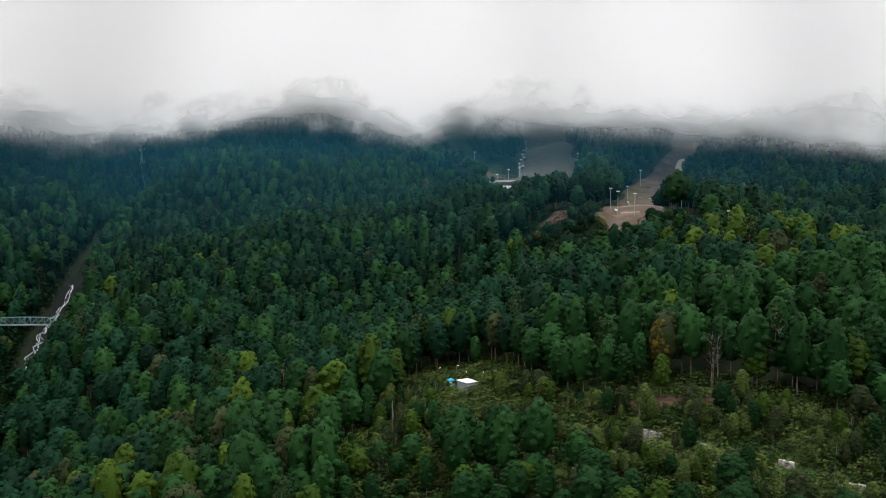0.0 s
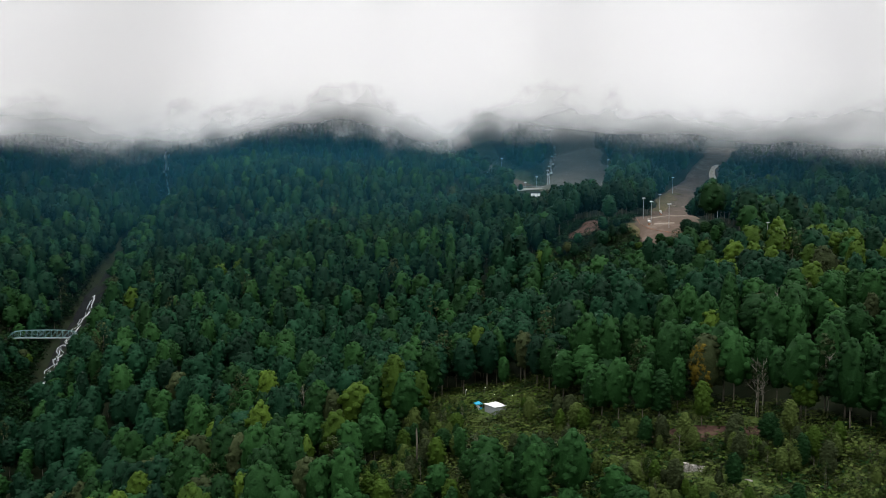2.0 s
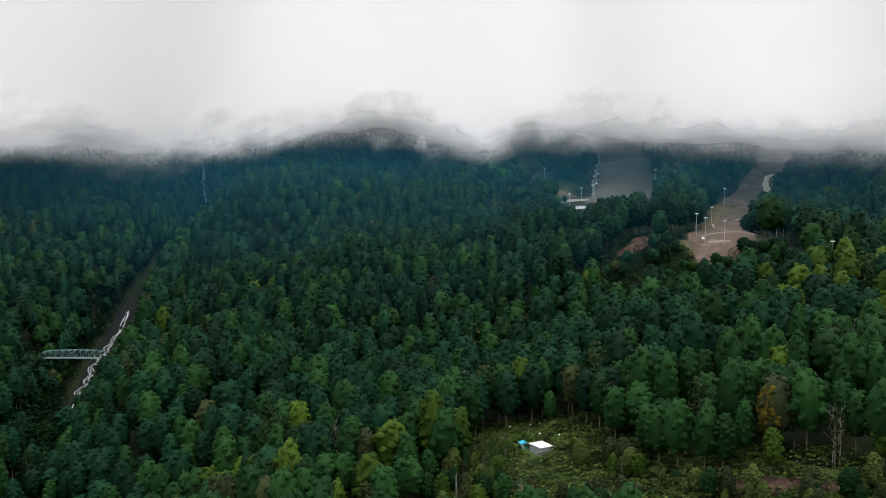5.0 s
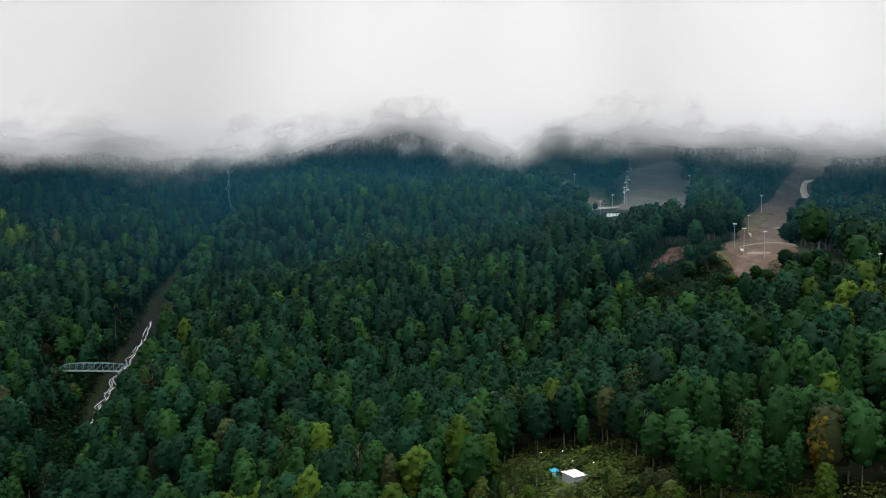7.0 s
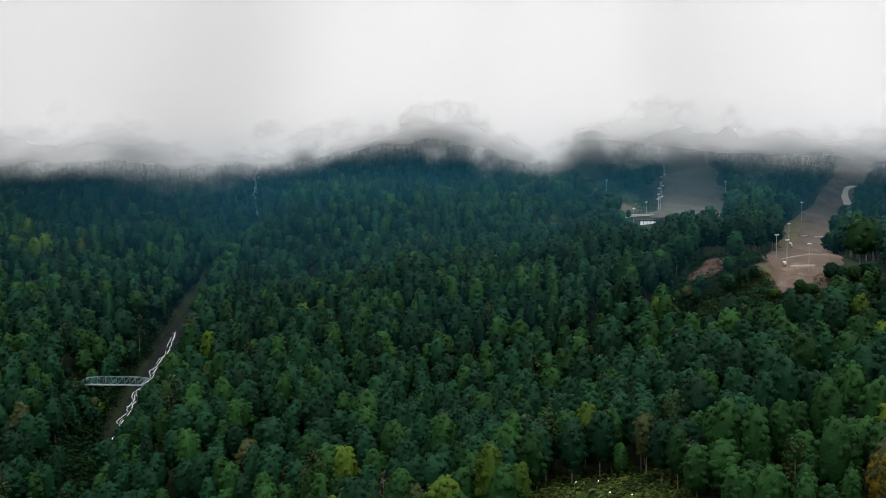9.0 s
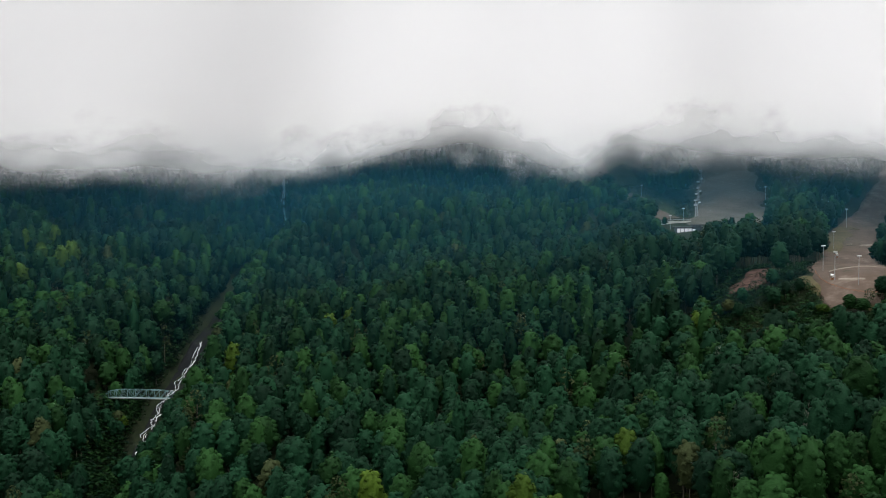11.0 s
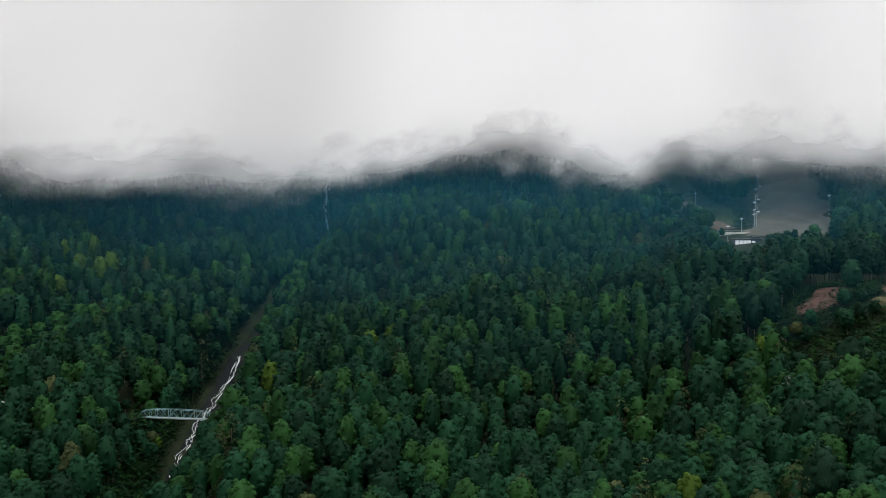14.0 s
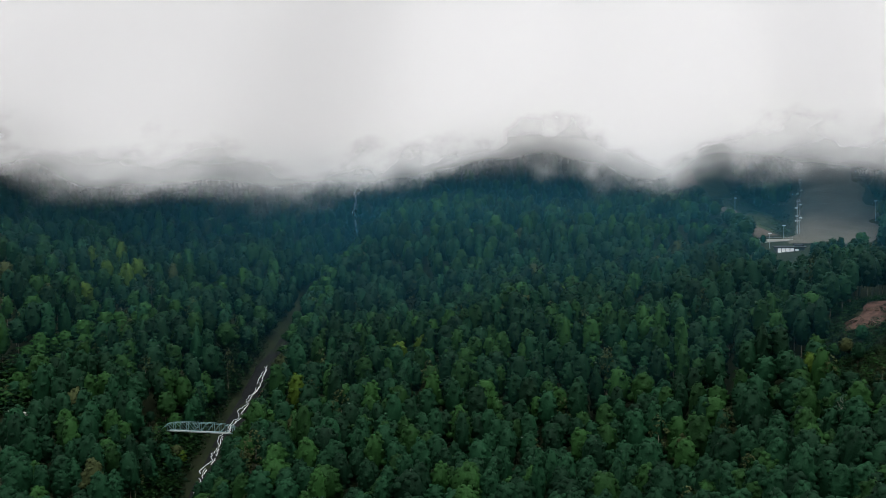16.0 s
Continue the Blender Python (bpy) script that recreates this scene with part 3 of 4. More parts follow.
leaf = np.where(u < 0.72 - 0.5 * low, 0, np.where(u < 1.1 - 0.22 * low, 1, 2))
leaf[(tx > 50) & (tx < 112) & (ty > 470) & (ty < 580)] = 0
leaf[(leaf == 0) & (ty < 325) & (tx > -40)] = 1
leaf[(rng.random(N) < 0.015 + 0.085 * low)] = 4
hump = np.exp(-((tx - 150) ** 2 + (ty - 385) ** 2) / (2 * 40 ** 2))
leaf[(rng.random(N) < 0.5 * hump)] = 2
swath = np.abs(tx - np.interp(ty, (480, 509, 560, 605, 640), (-348, -341, -335, -312, -298))) < np.interp(ty, (480, 560, 640), (20, 15, 9))
young = (bank > 0) & (bank < 30) & (ty > 600) & (ty < 830) | swath & (ty > 470) & (ty < 655)
leaf[young & (rng.random(N) < 0.85)] = 1
tall[young] *= 0.62
tall[(ty > 690) & (tx < 46) & (tx > np.interp(ty, TRACK_Y, TRACK_X) - 42)] *= 0.66
leaf[kind == 3] = 4
leaf[kind == 4] = 0
# random tone per tree; dimness of the far wood below the cloud painted in
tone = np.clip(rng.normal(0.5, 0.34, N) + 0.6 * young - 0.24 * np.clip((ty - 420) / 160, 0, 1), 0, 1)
turn = rng.uniform(0, 6.283, N)

# the far wood, joined
parts_v, parts_q, parts_t, q_mat, t_mat, q_tone, q_soft = [], [], [], [], [], [], []
start = 0
VARIANTS = 4
reach = np.where(ty < 430, 0, np.where(ty < 670, 1, 2))
for k, kname in enumerate(KINDS):
    for var in range(VARIANTS):
        for far in (0, 1, 2):
            sel = np.flatnonzero((kind == k) & ~near & (np.arange(N) % VARIANTS == var) & (reach == far))
            if not len(sel):
                continue
            thin = kname == "thin"
            cv, q, t, cn = crown(kname, int((470, 210, 95)[far] * (0.7 if thin else 1)), (0.42, 0.54, 0.72)[far], 50 + 10 * k + var,
                                 (30, 18, 10)[far], far == 0 and not thin, not thin)
            ca, sa = np.cos(turn[sel])[:, None], np.sin(turn[sel])[:, None]
            w, h = wide[sel][:, None], tall[sel][:, None]
            X = (cv[None, :, 0] * ca - cv[None, :, 1] * sa) * w + tx[sel][:, None]
            Y = (cv[None, :, 0] * sa + cv[None, :, 1] * ca) * w + ty[sel][:, None]
            Z = cv[None, :, 2] * h + tz[sel][:, None]
            q_soft.append(np.stack([cn[None, :, 0] * ca - cn[None, :, 1] * sa, cn[None, :, 0] * sa + cn[None, :, 1] * ca, cn[None, :, 2] + 0 * ca], -1).reshape(-1, 3))
            base = start + np.arange(len(sel)) * len(cv)
            parts_v.append(np.stack([X, Y, Z], -1).reshape(-1, 3))
            parts_q.append((q[None] + base[:, None, None]).reshape(-1, 4))
            parts_t.append((t[None] + base[:, None, None]).reshape(-1, 3))
            q_mat.append(np.repeat(leaf[sel], len(q)))
            t_mat.append(np.repeat(leaf[sel], len(t)))
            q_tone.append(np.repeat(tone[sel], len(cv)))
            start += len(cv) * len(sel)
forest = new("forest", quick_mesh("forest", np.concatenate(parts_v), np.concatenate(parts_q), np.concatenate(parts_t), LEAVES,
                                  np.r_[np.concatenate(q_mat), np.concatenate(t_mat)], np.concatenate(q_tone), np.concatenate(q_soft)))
tagged(forest, "dense dark green broadleaf forest covering the mountain slopes", "forest", kind="stuff")

# the trunks of the far wood where its edges lie open
sel = np.flatnonzero(~near & (ty < 620))
ring = np.array([(math.cos(a), math.sin(a)) for a in np.arange(5) * 6.283 / 5])
R0 = 0.28
bv = np.concatenate([np.c_[ring * R0, np.full(5, -1.5)], np.c_[ring * R0 * 0.35, np.full(5, 15.0)]])
bq = np.array([(i, (i + 1) % 5, 5 + (i + 1) % 5, 5 + i) for i in range(5)])
V = bv[None] * np.stack([wide[sel], wide[sel], tall[sel]], -1)[:, None] + np.stack([tx, ty, tz], -1)[sel][:, None]
trunks = new("forest_trunks", quick_mesh("forest_trunks", V.reshape(-1, 3), (bq[None] + (np.arange(len(sel)) * 10)[:, None, None]).reshape(-1, 4), np.zeros((0, 3), int), [BARK]))
trunks.parent = forest
tagged(trunks, kind="stuff")

# the nearer trees, one by one
CROWNS, TRUNKS = {}, {}
SPOKEN = {0: "dark green", 1: "mid green", 2: "bright yellow-green", 3: "golden autumn", 4: "dull olive-brown", 5: "light olive-green"}
SHAPES = {0: "domed", 1: "broad", 2: "tall narrow", 3: "thin half-bare", 4: "conical"}


def tree(x, y, z, k, lf, var, t, w, h, name="tree", label="", group="forest trees"):
    key = (k, lf, var)
    if key not in CROWNS:
        cv, q, tr, cn = crown(KINDS[k] if k < 5 else "bush", (3200, 3600, 2600, 1400, 2000, 560)[k], (0.27, 0.28, 0.25, 0.24, 0.28, 0.2)[k], 200 + 10 * k + var,
                              (80, 90, 70, 20, 60, 10)[k], True, k not in (3, 5))
        CROWNS[key] = quick_mesh("crown", cv, q, tr, [LEAVES[lf]], tone=np.full(len(cv), 0.4), soft=cn)
    if (k, var) not in TRUNKS:
        TRUNKS[(k, var)] = trunk_mesh("trunk", 18.0 if k < 5 else 3.0, 0.3 if k < 5 else 0.1, 31 * k + var, 12 if k == 3 else 7, BARK_PALE if k in (2, 3) else BARK)
    ob = thing(name, (x, y, z), 0, label or f"{SHAPES.get(k, 'low')} broadleaf tree with {SPOKEN[lf]} foliage on the slope", "tree" if k < 5 else "shrub", group)
    ob.matrix_basis = Matrix.Translation((x, y, z)) @ Matrix.Rotation(t, 4, "Z") @ Matrix.Diagonal((w, w, h, 1))
    for nm, mesh in (("trunk", TRUNKS[(k, var)]), ("crown", CROWNS[key])):
        o = new(nm, mesh)
        o.parent = ob
    return ob


for i in np.flatnonzero(near):
    tree(tx[i], ty[i], tz[i], int(kind[i]), int(leaf[i]), int(i % 3), turn[i], wide[i], tall[i])

# young trees and shrubs on the terrace
sx, sy = rng.uniform(-40, 150, 2500), rng.uniform(170, 345, 2500)
ok = in_clearing(sx, sy) & away_from_clearings(sx, sy, 0.6) & (np.abs(sx) < 0.5 * sy + 25)
sx, sy = sx[ok][:620], sy[ok][:620]
for i, (a, b) in enumerate(zip(sx, sy)):
    before_hut = -2 < a < 18 and 288 < b < 336
    if before_hut and b > 315 or any(abs(a - p) < 4.5 and -11 < b - q < 1 for p, q in ((61, 260.5), (74.5, 251), (92, 234.5), (107, 223.5))):
        continue
    if i % 5 < 3 and not before_hut:
        s = rng.uniform(0.22, 0.5)
        tree(a, b, gz(a, b), int(rng.choice([0, 2, 2, 3])), int(rng.choice([1, 2, 5, 5, 4])), i % 3, rng.uniform(0, 6.28), s * 1.15, s, "young_tree",
             "slim young tree on an overgrown clearing", "young trees of the clearing")
    else:
        s = rng.uniform(0.6, 1.5) * (0.55 if before_hut else 1)
        tree(a, b, gz(a, b), 5, int(rng.choice([1, 2, 5, 5])), i % 3, rng.uniform(0, 6.28), s, s * rng.uniform(0.7, 1.1), "shrub",
             "leafy green shrub on an overgrown clearing", "shrubs of the clearing")

# low growth between them, and along the forest's open edges
hx, hy = rng.uniform(-45, 155, 24000), rng.uniform(165, 350, 24000)
ok = in_clearing(hx, hy)
bx, by = rng.uniform(-300, -190, 20000), rng.uniform(390, 900, 20000)
gap = bx - np.interp(by, RAVINE_Y, RAVINE_X)
ok2 = ((gap > 14) | (gap < -9) | (by < 462) & (np.abs(gap) > 3)) & (np.abs(gap) < 24 - 6 * (by > 610))
cx, cy = np.r_[rng.uniform(42, 104, 2900), rng.uniform(80, 132, 900)], np.r_[rng.uniform(452, 548, 2900), rng.uniform(446, 476, 900)]
ok3 = away_from_clearings(cx, cy, -2.0)
ex = np.r_[rng.uniform(-28, 48, 600), rng.uniform(-22, 150, 1400)]
ey = np.r_[rng.uniform(318, 350, 600), rng.uniform(-5, 15, 1400) + np.interp(ex[600:], (-30, 0, 20, 45, 85, 105, 130), (300, 338, 318, 290, 270, 252, 226))]
ux = np.r_[rng.uniform(-70, 75, 1500), rng.uniform(-42, 12, 1500)]
uy = np.r_[rng.uniform(205, 335, 1500), rng.uniform(228, 296, 1500)]
wy = rng.uniform(478, 650, 1300)
wx = np.interp(wy, (480, 509, 560, 605, 640), (-348, -341, -335, -312, -298)) + rng.normal(0, 0.55, 1300) * np.interp(wy, (480, 560, 640), (22, 16, 10))
my = rng.uniform(715, 890, 700)
mx = np.interp(my, TRACK_Y, TRACK_X) + rng.uniform(8, 55, 700)
mx, my = mx[mx < 62], my[mx < 62]
hx = np.r_[mx, wx, hx[ok][:5200], bx[ok2][:4800], cx[ok3], ex, ux]
hy = np.r_[my, wy, hy[ok][:5200], by[ok2][:4800], cy[ok3], ey, uy]
ROAD_WALLS = ((61, 260.5), (74.5, 251), (92, 234.5), (107, 223.5))
free = np.all([np.hypot(hx - a, hy - b + 2.0) > 2.4 for a, b in ROAD_WALLS], axis=0) & (np.hypot(hx - 8.9, hy - 321) > 5.2) & (np.hypot(hx - 3, hy - 325.5) > 2.5)
free &= away_from_clearings(hx, hy, -1.0)
hx, hy = hx[free], hy[free]
cv, hq0, ht0, cn = crown("bush", 44, 0.38, 900, 7, False, False)
M = len(hx)
hs, ht = rng.uniform(0.35, 1.0, (M, 1)) * np.where(hx < -285, 3.0, np.where(hx < -150, np.where(hy < 480, 1.9, 1.7), 1.0))[:, None], rng.uniform(0, 6.28, (M, 1))
X = (cv[None, :, 0] * np.cos(ht) - cv[None, :, 1] * np.sin(ht)) * hs * 1.3 + hx[:, None]
Y = (cv[None, :, 0] * np.sin(ht) + cv[None, :, 1] * np.cos(ht)) * hs * 1.3 + hy[:, None]
Z = (cv[None, :, 2] - 0.5) * hs * 0.8 + ground_z(hx, hy)[:, None]
hq = (ht0[None] + (np.arange(M) * len(cv))[:, None, None]).reshape(-1, 3)
hm = np.repeat(np.where((hx > -150) & (hy < 400), rng.choice([1, 2, 4, 5, 5, 5], M), rng.choice([0, 1, 1], M)), len(ht0))
growth = new("undergrowth", quick_mesh("undergrowth", np.stack([X, Y, Z], -1).reshape(-1, 3), np.zeros((0, 4), int), hq, LEAVES, hm, np.repeat(np.clip(rng.random(M) + 0.3 * (hx > -150), 0, 1), len(cv)), np.tile(cn, (M, 1))))
tagged(growth, "tangled green and brownish undergrowth of the clearing", "undergrowth", kind="stuff")

# ---------------------------------------------------------------- stream
def stream(name, line, width, seed, label, lift=1.8):
    """White water in a few braided strands, laid along the bed."""
    rng = np.random.default_rng(seed)
    line = np.array(line, float)
    run = np.r_[0, np.cumsum(np.hypot(*np.diff(line, axis=0).T))]
    s = np.arange(0, run[-1], 1.6)
    verts, faces = [], []
    for strand in range(3):
        x, y = np.interp(s, run, line[:, 0]), np.interp(s, run, line[:, 1])
        wob = np.cumsum(rng.normal(0, 0.4, len(s)))
        wob = wob - np.interp(s, np.linspace(0, s[-1], 9), np.interp(np.linspace(0, s[-1], 9), s, wob)) * 0.8 + rng.normal(0, 0.3, len(s))
        x = x + wob + (strand - 1) * 0.4 + 1.1 * np.sin(s / 6.5 + seed) + 0.8 * np.sin(s / 2.7)
        w = width * (0.45 + 0.5 * rng.random(len(s))) * (rng.random(len(s)) > 0.02 + 0.2 * (strand > 0))
        z = np.maximum(ground_z(x, y), ground_z(x, y - 1.5)) + lift + 0.15 * strand
        for i in range(len(s) - 1):
            if w[i] > 0 and w[i + 1] > 0:
                k = len(verts)
                for j in (i, i + 1):
                    for q in (-0.5, 0, 0.5):
                        verts.append((x[j] + q * w[j], y[j], z[j] + (0.12 if q == 0 else 0)))
                faces += [(k, k + 1, k + 4, k + 3), (k + 1, k + 2, k + 5, k + 4)]
    return tagged(part(name, (verts, [], faces), WHITE_WATER), label, "stream", kind="structure")


bed = [(np.interp(y, RAVINE_Y, RAVINE_X), y) for y in range(392, 960, 8)]
stream("water_lower", bed[:27], 0.45, 3, "white mountain stream tumbling down a stony ravine")
stream("water_upper", bed[50:], 1.0, 5, "thin white waterfall high in the ravine")

# ---------------------------------------------------------------- footbridge
STEEL_TEAL = surface("painted_steel", [(0.3, (0.1, 0.2, 0.22)), (0.7, (0.22, 0.35, 0.36))], 0.8, rough=0.5, bump=0.05)
STEEL_PALE = surface("galvanised_steel", [(0.3, (0.294, 0.308, 0.315)), (0.7, (0.434, 0.448, 0.455))], 1.0, rough=0.45, bump=0.05, metal=0.3)
STEEL_DARK = surface("dark_steel", [(0.3, (0.05, 0.055, 0.06)), (0.7, (0.12, 0.125, 0.13))], 1.0, rough=0.5, bump=0.05)
CONCRETE = surface("concrete", [(0.3, (0.165, 0.1595, 0.1485)), (0.7, (0.275, 0.264, 0.2475))], 0.6)
CONCRETE_PALE = surface("pale_concrete", [(0.3, (0.36, 0.344, 0.32)), (0.7, (0.576, 0.56, 0.528))], 0.5)
ROAD_STONE = surface("stained_stone", [(0.38, (0.05, 0.05, 0.035)), (0.48, (0.3, 0.28, 0.25)), (0.62, (0.62, 0.6, 0.56))], 0.5, fine=4.0, bump=0.8)
ROOF_WHITE = surface("white_roof_sheet", [(0.3, (0.66, 0.68, 0.7)), (0.7, (0.82, 0.83, 0.84))], 0.5, rough=0.5, bump=0.1)
WALL_GREY = surface("grey_cladding", [(0.3, (0.2, 0.22, 0.23)), (0.7, (0.32, 0.34, 0.35))], 0.7)
BLUE_CLOTH = surface("blue_canvas", [(0.3, (0.02, 0.25, 0.4)), (0.7, (0.05, 0.4, 0.55))], 1.5, rough=0.7)
WHITE_PAINT = surface("white_paint", [(0.3, (0.68, 0.68, 0.67)), (0.7, (0.82, 0.82, 0.8))], 1.0, rough=0.4, bump=0.05)
ORANGE_NET = surface("orange_netting", [(0.3, (0.22, 0.1, 0.05)), (0.7, (0.36, 0.16, 0.08))], 1.0)
TIMBER = surface("weathered_timber", [(0.3, (0.2, 0.17, 0.13)), (0.7, (0.38, 0.33, 0.27))], 1.2)
ROOF_DARK = surface("dark_roof", [(0.3, (0.03, 0.032, 0.035)), (0.7, (0.07, 0.072, 0.075))], 0.6)


def glow(name, colour, strength):
    m, n, l, p = nodes_of(name)
    p.inputs["Emission Color"].default_value, p.inputs["Emission Strength"].default_value = (*colour, 1), strength
    p.inputs["Base Color"].default_value = (*colour, 1)
    return m


LAMP_ON = glow("lit_lamp", (1.0, 0.97, 0.9), 2.0)
WINDOW_LIT = glow("lit_window", (0.95, 0.97, 1.0), 0.2)

bridge = thing("footbridge", (-230, 485, 24.3), 3, "steel truss footbridge with pale deck spanning the ravine", "bridge")
HALF = 20.0
bm = bmesh.new()
box(bm, (-HALF, -0.9, -0.35), (HALF, 0.9, 0.0), bevel=0.05)
part("deck", bm, STEEL_PALE, bridge, "pale grey bridge deck")
PANELS = 12


def chord_z(x):
    return 4.2 * (1 - (abs(x) / HALF) ** 4 * 0.45)


for side in (-0.95, 0.95):
    xs = [-HALF + 2 * HALF * i / PANELS for i in range(PANELS + 1)]
    bm = bmesh.new()
    for a, b in zip(xs[1:-2], xs[2:-1]):
        rod(bm, (a, side, chord_z(a)), (b, side, chord_z(b)), 0.09, sides=5)
    rod(bm, (xs[0], side, 0), (xs[1], side, chord_z(xs[1])), 0.09, sides=5)
    rod(bm, (xs[-1], side, 0), (xs[-2], side, chord_z(xs[-2])), 0.09, sides=5)
    part("top_chord", bm, STEEL_TEAL, bridge)
    bm = bmesh.new()
    rod(bm, (-HALF, side, 0.1), (HALF, side, 0.1), 0.1, sides=5)
    part("bottom_chord", bm, STEEL_TEAL, bridge)
    for i in range(1, PANELS):
        part("upright", rod(bmesh.new(), (xs[i], side, 0), (xs[i], side, chord_z(xs[i])), 0.09, sides=5), STEEL_TEAL, bridge)
        j = i + 1 if i < PANELS / 2 else i - 1
        if 0 < j < PANELS:
            part("brace", rod(bmesh.new(), (xs[i], side, chord_z(xs[i])), (xs[j], side, 0), 0.08, sides=5), STEEL_TEAL, bridge)
for x in (-HALF, HALF):
    bm = bmesh.new()
    box(bm, (x - 1.2, -1.6, -6.0), (x + 1.2, 1.6, -0.37), bevel=0.08)
    part("abutment", bm, CONCRETE, bridge, "rough concrete abutment")

# ---------------------------------------------------------------- hut in the clearing
hut = thing("service_hut", (8.9, 321.0, gz(8.9, 321) - 0.7), 35, "small grey box hut with a flat white roof", "hut")
bm = bmesh.new()
box(bm, (-2.4, -3.1, -1.0), (2.4, 3.1, 2.75), bevel=0.04)
part("wall", bm, WALL_GREY, hut)
bm = bmesh.new()
box(bm, (-2.65, -3.35, 2.75), (2.65, 3.35, 2.97), bevel=0.05)
part("roof", bm, ROOF_WHITE, hut, "flat white sheet-metal roof")
bm = bmesh.new()
box(bm, (-0.5, -3.18, 0.0), (0.5, -3.1, 2.05), bevel=0.02)
door = part("door", bm, STEEL_PALE, hut)
part("handle", box(bmesh.new(), (0.32, -3.25, 1.0), (0.4, -3.18, 1.12)), STEEL_DARK, door)
for x in (-1.9, -1.2, 1.2, 1.9):
    part("rib", box(bmesh.new(), (x - 0.04, -3.15, 0), (x + 0.04, -3.1, 2.7)), WALL_GREY, hut)

booth = thing("canvas_booth", (3.0, 325.5, gz(3, 325.5) - 0.2), 20, "small booth with bright blue canvas top and white sides", "booth")
for x in (-1.1, 1.1):
    for y in (-1.0, 1.0):
        part("leg", rod(bmesh.new(), (x, y, -0.3), (x, y, 2.2), 0.04), STEEL_PALE, booth)
bm = bmesh.new()
box(bm, (-1.3, -1.2, 2.0), (1.3, 1.2, 2.35))
top = bmesh.ops.create_cone(bm, cap_ends=True, segments=4, radius1=1.8, radius2=0.1, depth=0.8, matrix=Matrix.Translation((0, 0, 2.74)) @ Matrix.Rotation(radians(45), 4, "Z"))
part("canopy", bm, BLUE_CLOTH, booth, "bright blue canvas canopy")
part("side_panel", box(bmesh.new(), (-1.05, -1.0, 0.1), (0.1, -0.95, 1.9)), WHITE_PAINT, booth, "white side panel")
part("side_panel", box(bmesh.new(), (0.2, -1.0, 0.1), (1.05, -0.95, 1.1)), BLUE_CLOTH, booth)


def lamp_post(x, y, h=4.2, on=True):
    ob = thing("lamp_post", (x, y, gz(x, y)), 0, "slim grey lamp post with a small white lamp", "lamp post", "lamp posts by the hut")
    part("pole", rod(bmesh.new(), (0, 0, -0.5), (0, 0, h), 0.07, 0.05), STEEL_PALE, ob)
    part("arm", rod(bmesh.new(), (0, 0, h - 0.05), (0.45, -0.2, h + 0.05), 0.035), STEEL_PALE, ob)
    bm = bmesh.new()
    box(bm, (0.36, -0.32, h - 0.05), (0.64, -0.1, h + 0.09), bevel=0.03)
    part("lamp_head", bm, LAMP_ON, ob, "small lit lamp head")


for x, y, h in ((-1.6, 337, 4.0), (3.6, 333, 2.6), (5.2, 334, 4.6), (8.2, 327, 3.4), (14.4, 324, 3.0)):
    lamp_post(x, y, h)


# ---------------------------------------------------------------- ski runs
def flood_pole(x, y, h=12.0, turn=0.0):
    ob = thing("floodlight_pole", (x, y, gz(x, y)), turn, "tall pale floodlight pole beside a ski run", "floodlight", "floodlight poles of the ski runs")
    part("pole", rod(bmesh.new(), (0, 0, -1), (0, 0, h), 0.14, 0.1, 8), STEEL_PALE, ob)
    part("crossbar", rod(bmesh.new(), (-0.9, 0, h), (0.9, 0, h), 0.07), STEEL_PALE, ob)
    for q in (-0.75, 0.0, 0.75):
        bm = bmesh.new()
        box(bm, (q - 0.26, -0.35, h - 0.05), (q + 0.26, 0.05, h + 0.42), bevel=0.05)
        part("lamp_head", bm, WHITE_PAINT, ob, "white floodlight head")
    bm = bmesh.new()
    box(bm, (-0.4, -0.4, -0.8), (0.4, 0.4, 0.25), bevel=0.04)
    part("footing", bm, CONCRETE, ob)


for x, y, h in ((95.8, 508.7, 12), (96.7, 491.8, 13), (104.1, 482.6, 13), (132, 637, 11), (153.9, 695, 13), (202.4, 703, 13), (199.8, 716, 8), (134.9, 503, 11),
                (147, 458, 15), (126, 693, 11), (51.8, 705.6, 9), (42, 690, 9), (113.9, 754, 13), (62, 726, 11), (28, 795, 9), (121, 735, 11), (-32.5, 833.6, 12)):
    flood_pole(x, y, h, 20)


def snow_gun(x, y, turn):
    ob = thing("snow_gun", (x, y, gz(x, y) + 0.3), turn, "white snow gun on a stand beside the ski run", "snow gun", "snow guns of the ski run")
    part("stand", rod(bmesh.new(), (0, 0, -0.5), (0, 0, 1.7), 0.16, 0.1), WHITE_PAINT, ob)
    bm = bmesh.new()
    rod(bm, (0, -1.0, 2.2), (0, 0.8, 2.5), 0.62, 0.5, 12)
    part("barrel", bm, WHITE_PAINT, ob)
    part("nozzle_ring", rod(bmesh.new(), (0, 0.8, 2.5), (0, 1.1, 2.55), 0.56, 0.5, 12), STEEL_DARK, ob)
    bm = bmesh.new()
    box(bm, (-0.5, -0.4, 0.3), (0.5, 0.4, 1.1), bevel=0.05)
    part("control_box", bm, ORANGE_NET, ob, "faded orange control box")
    for q in (-0.9, 0.9):
        part("foot", rod(bmesh.new(), (0, 0, 0.3), (q, -0.8, -0.4), 0.07), STEEL_DARK, ob)


snow_gun(96, 493, 30)
snow_gun(129, 621, 20)
snow_gun(128, 613, -10)


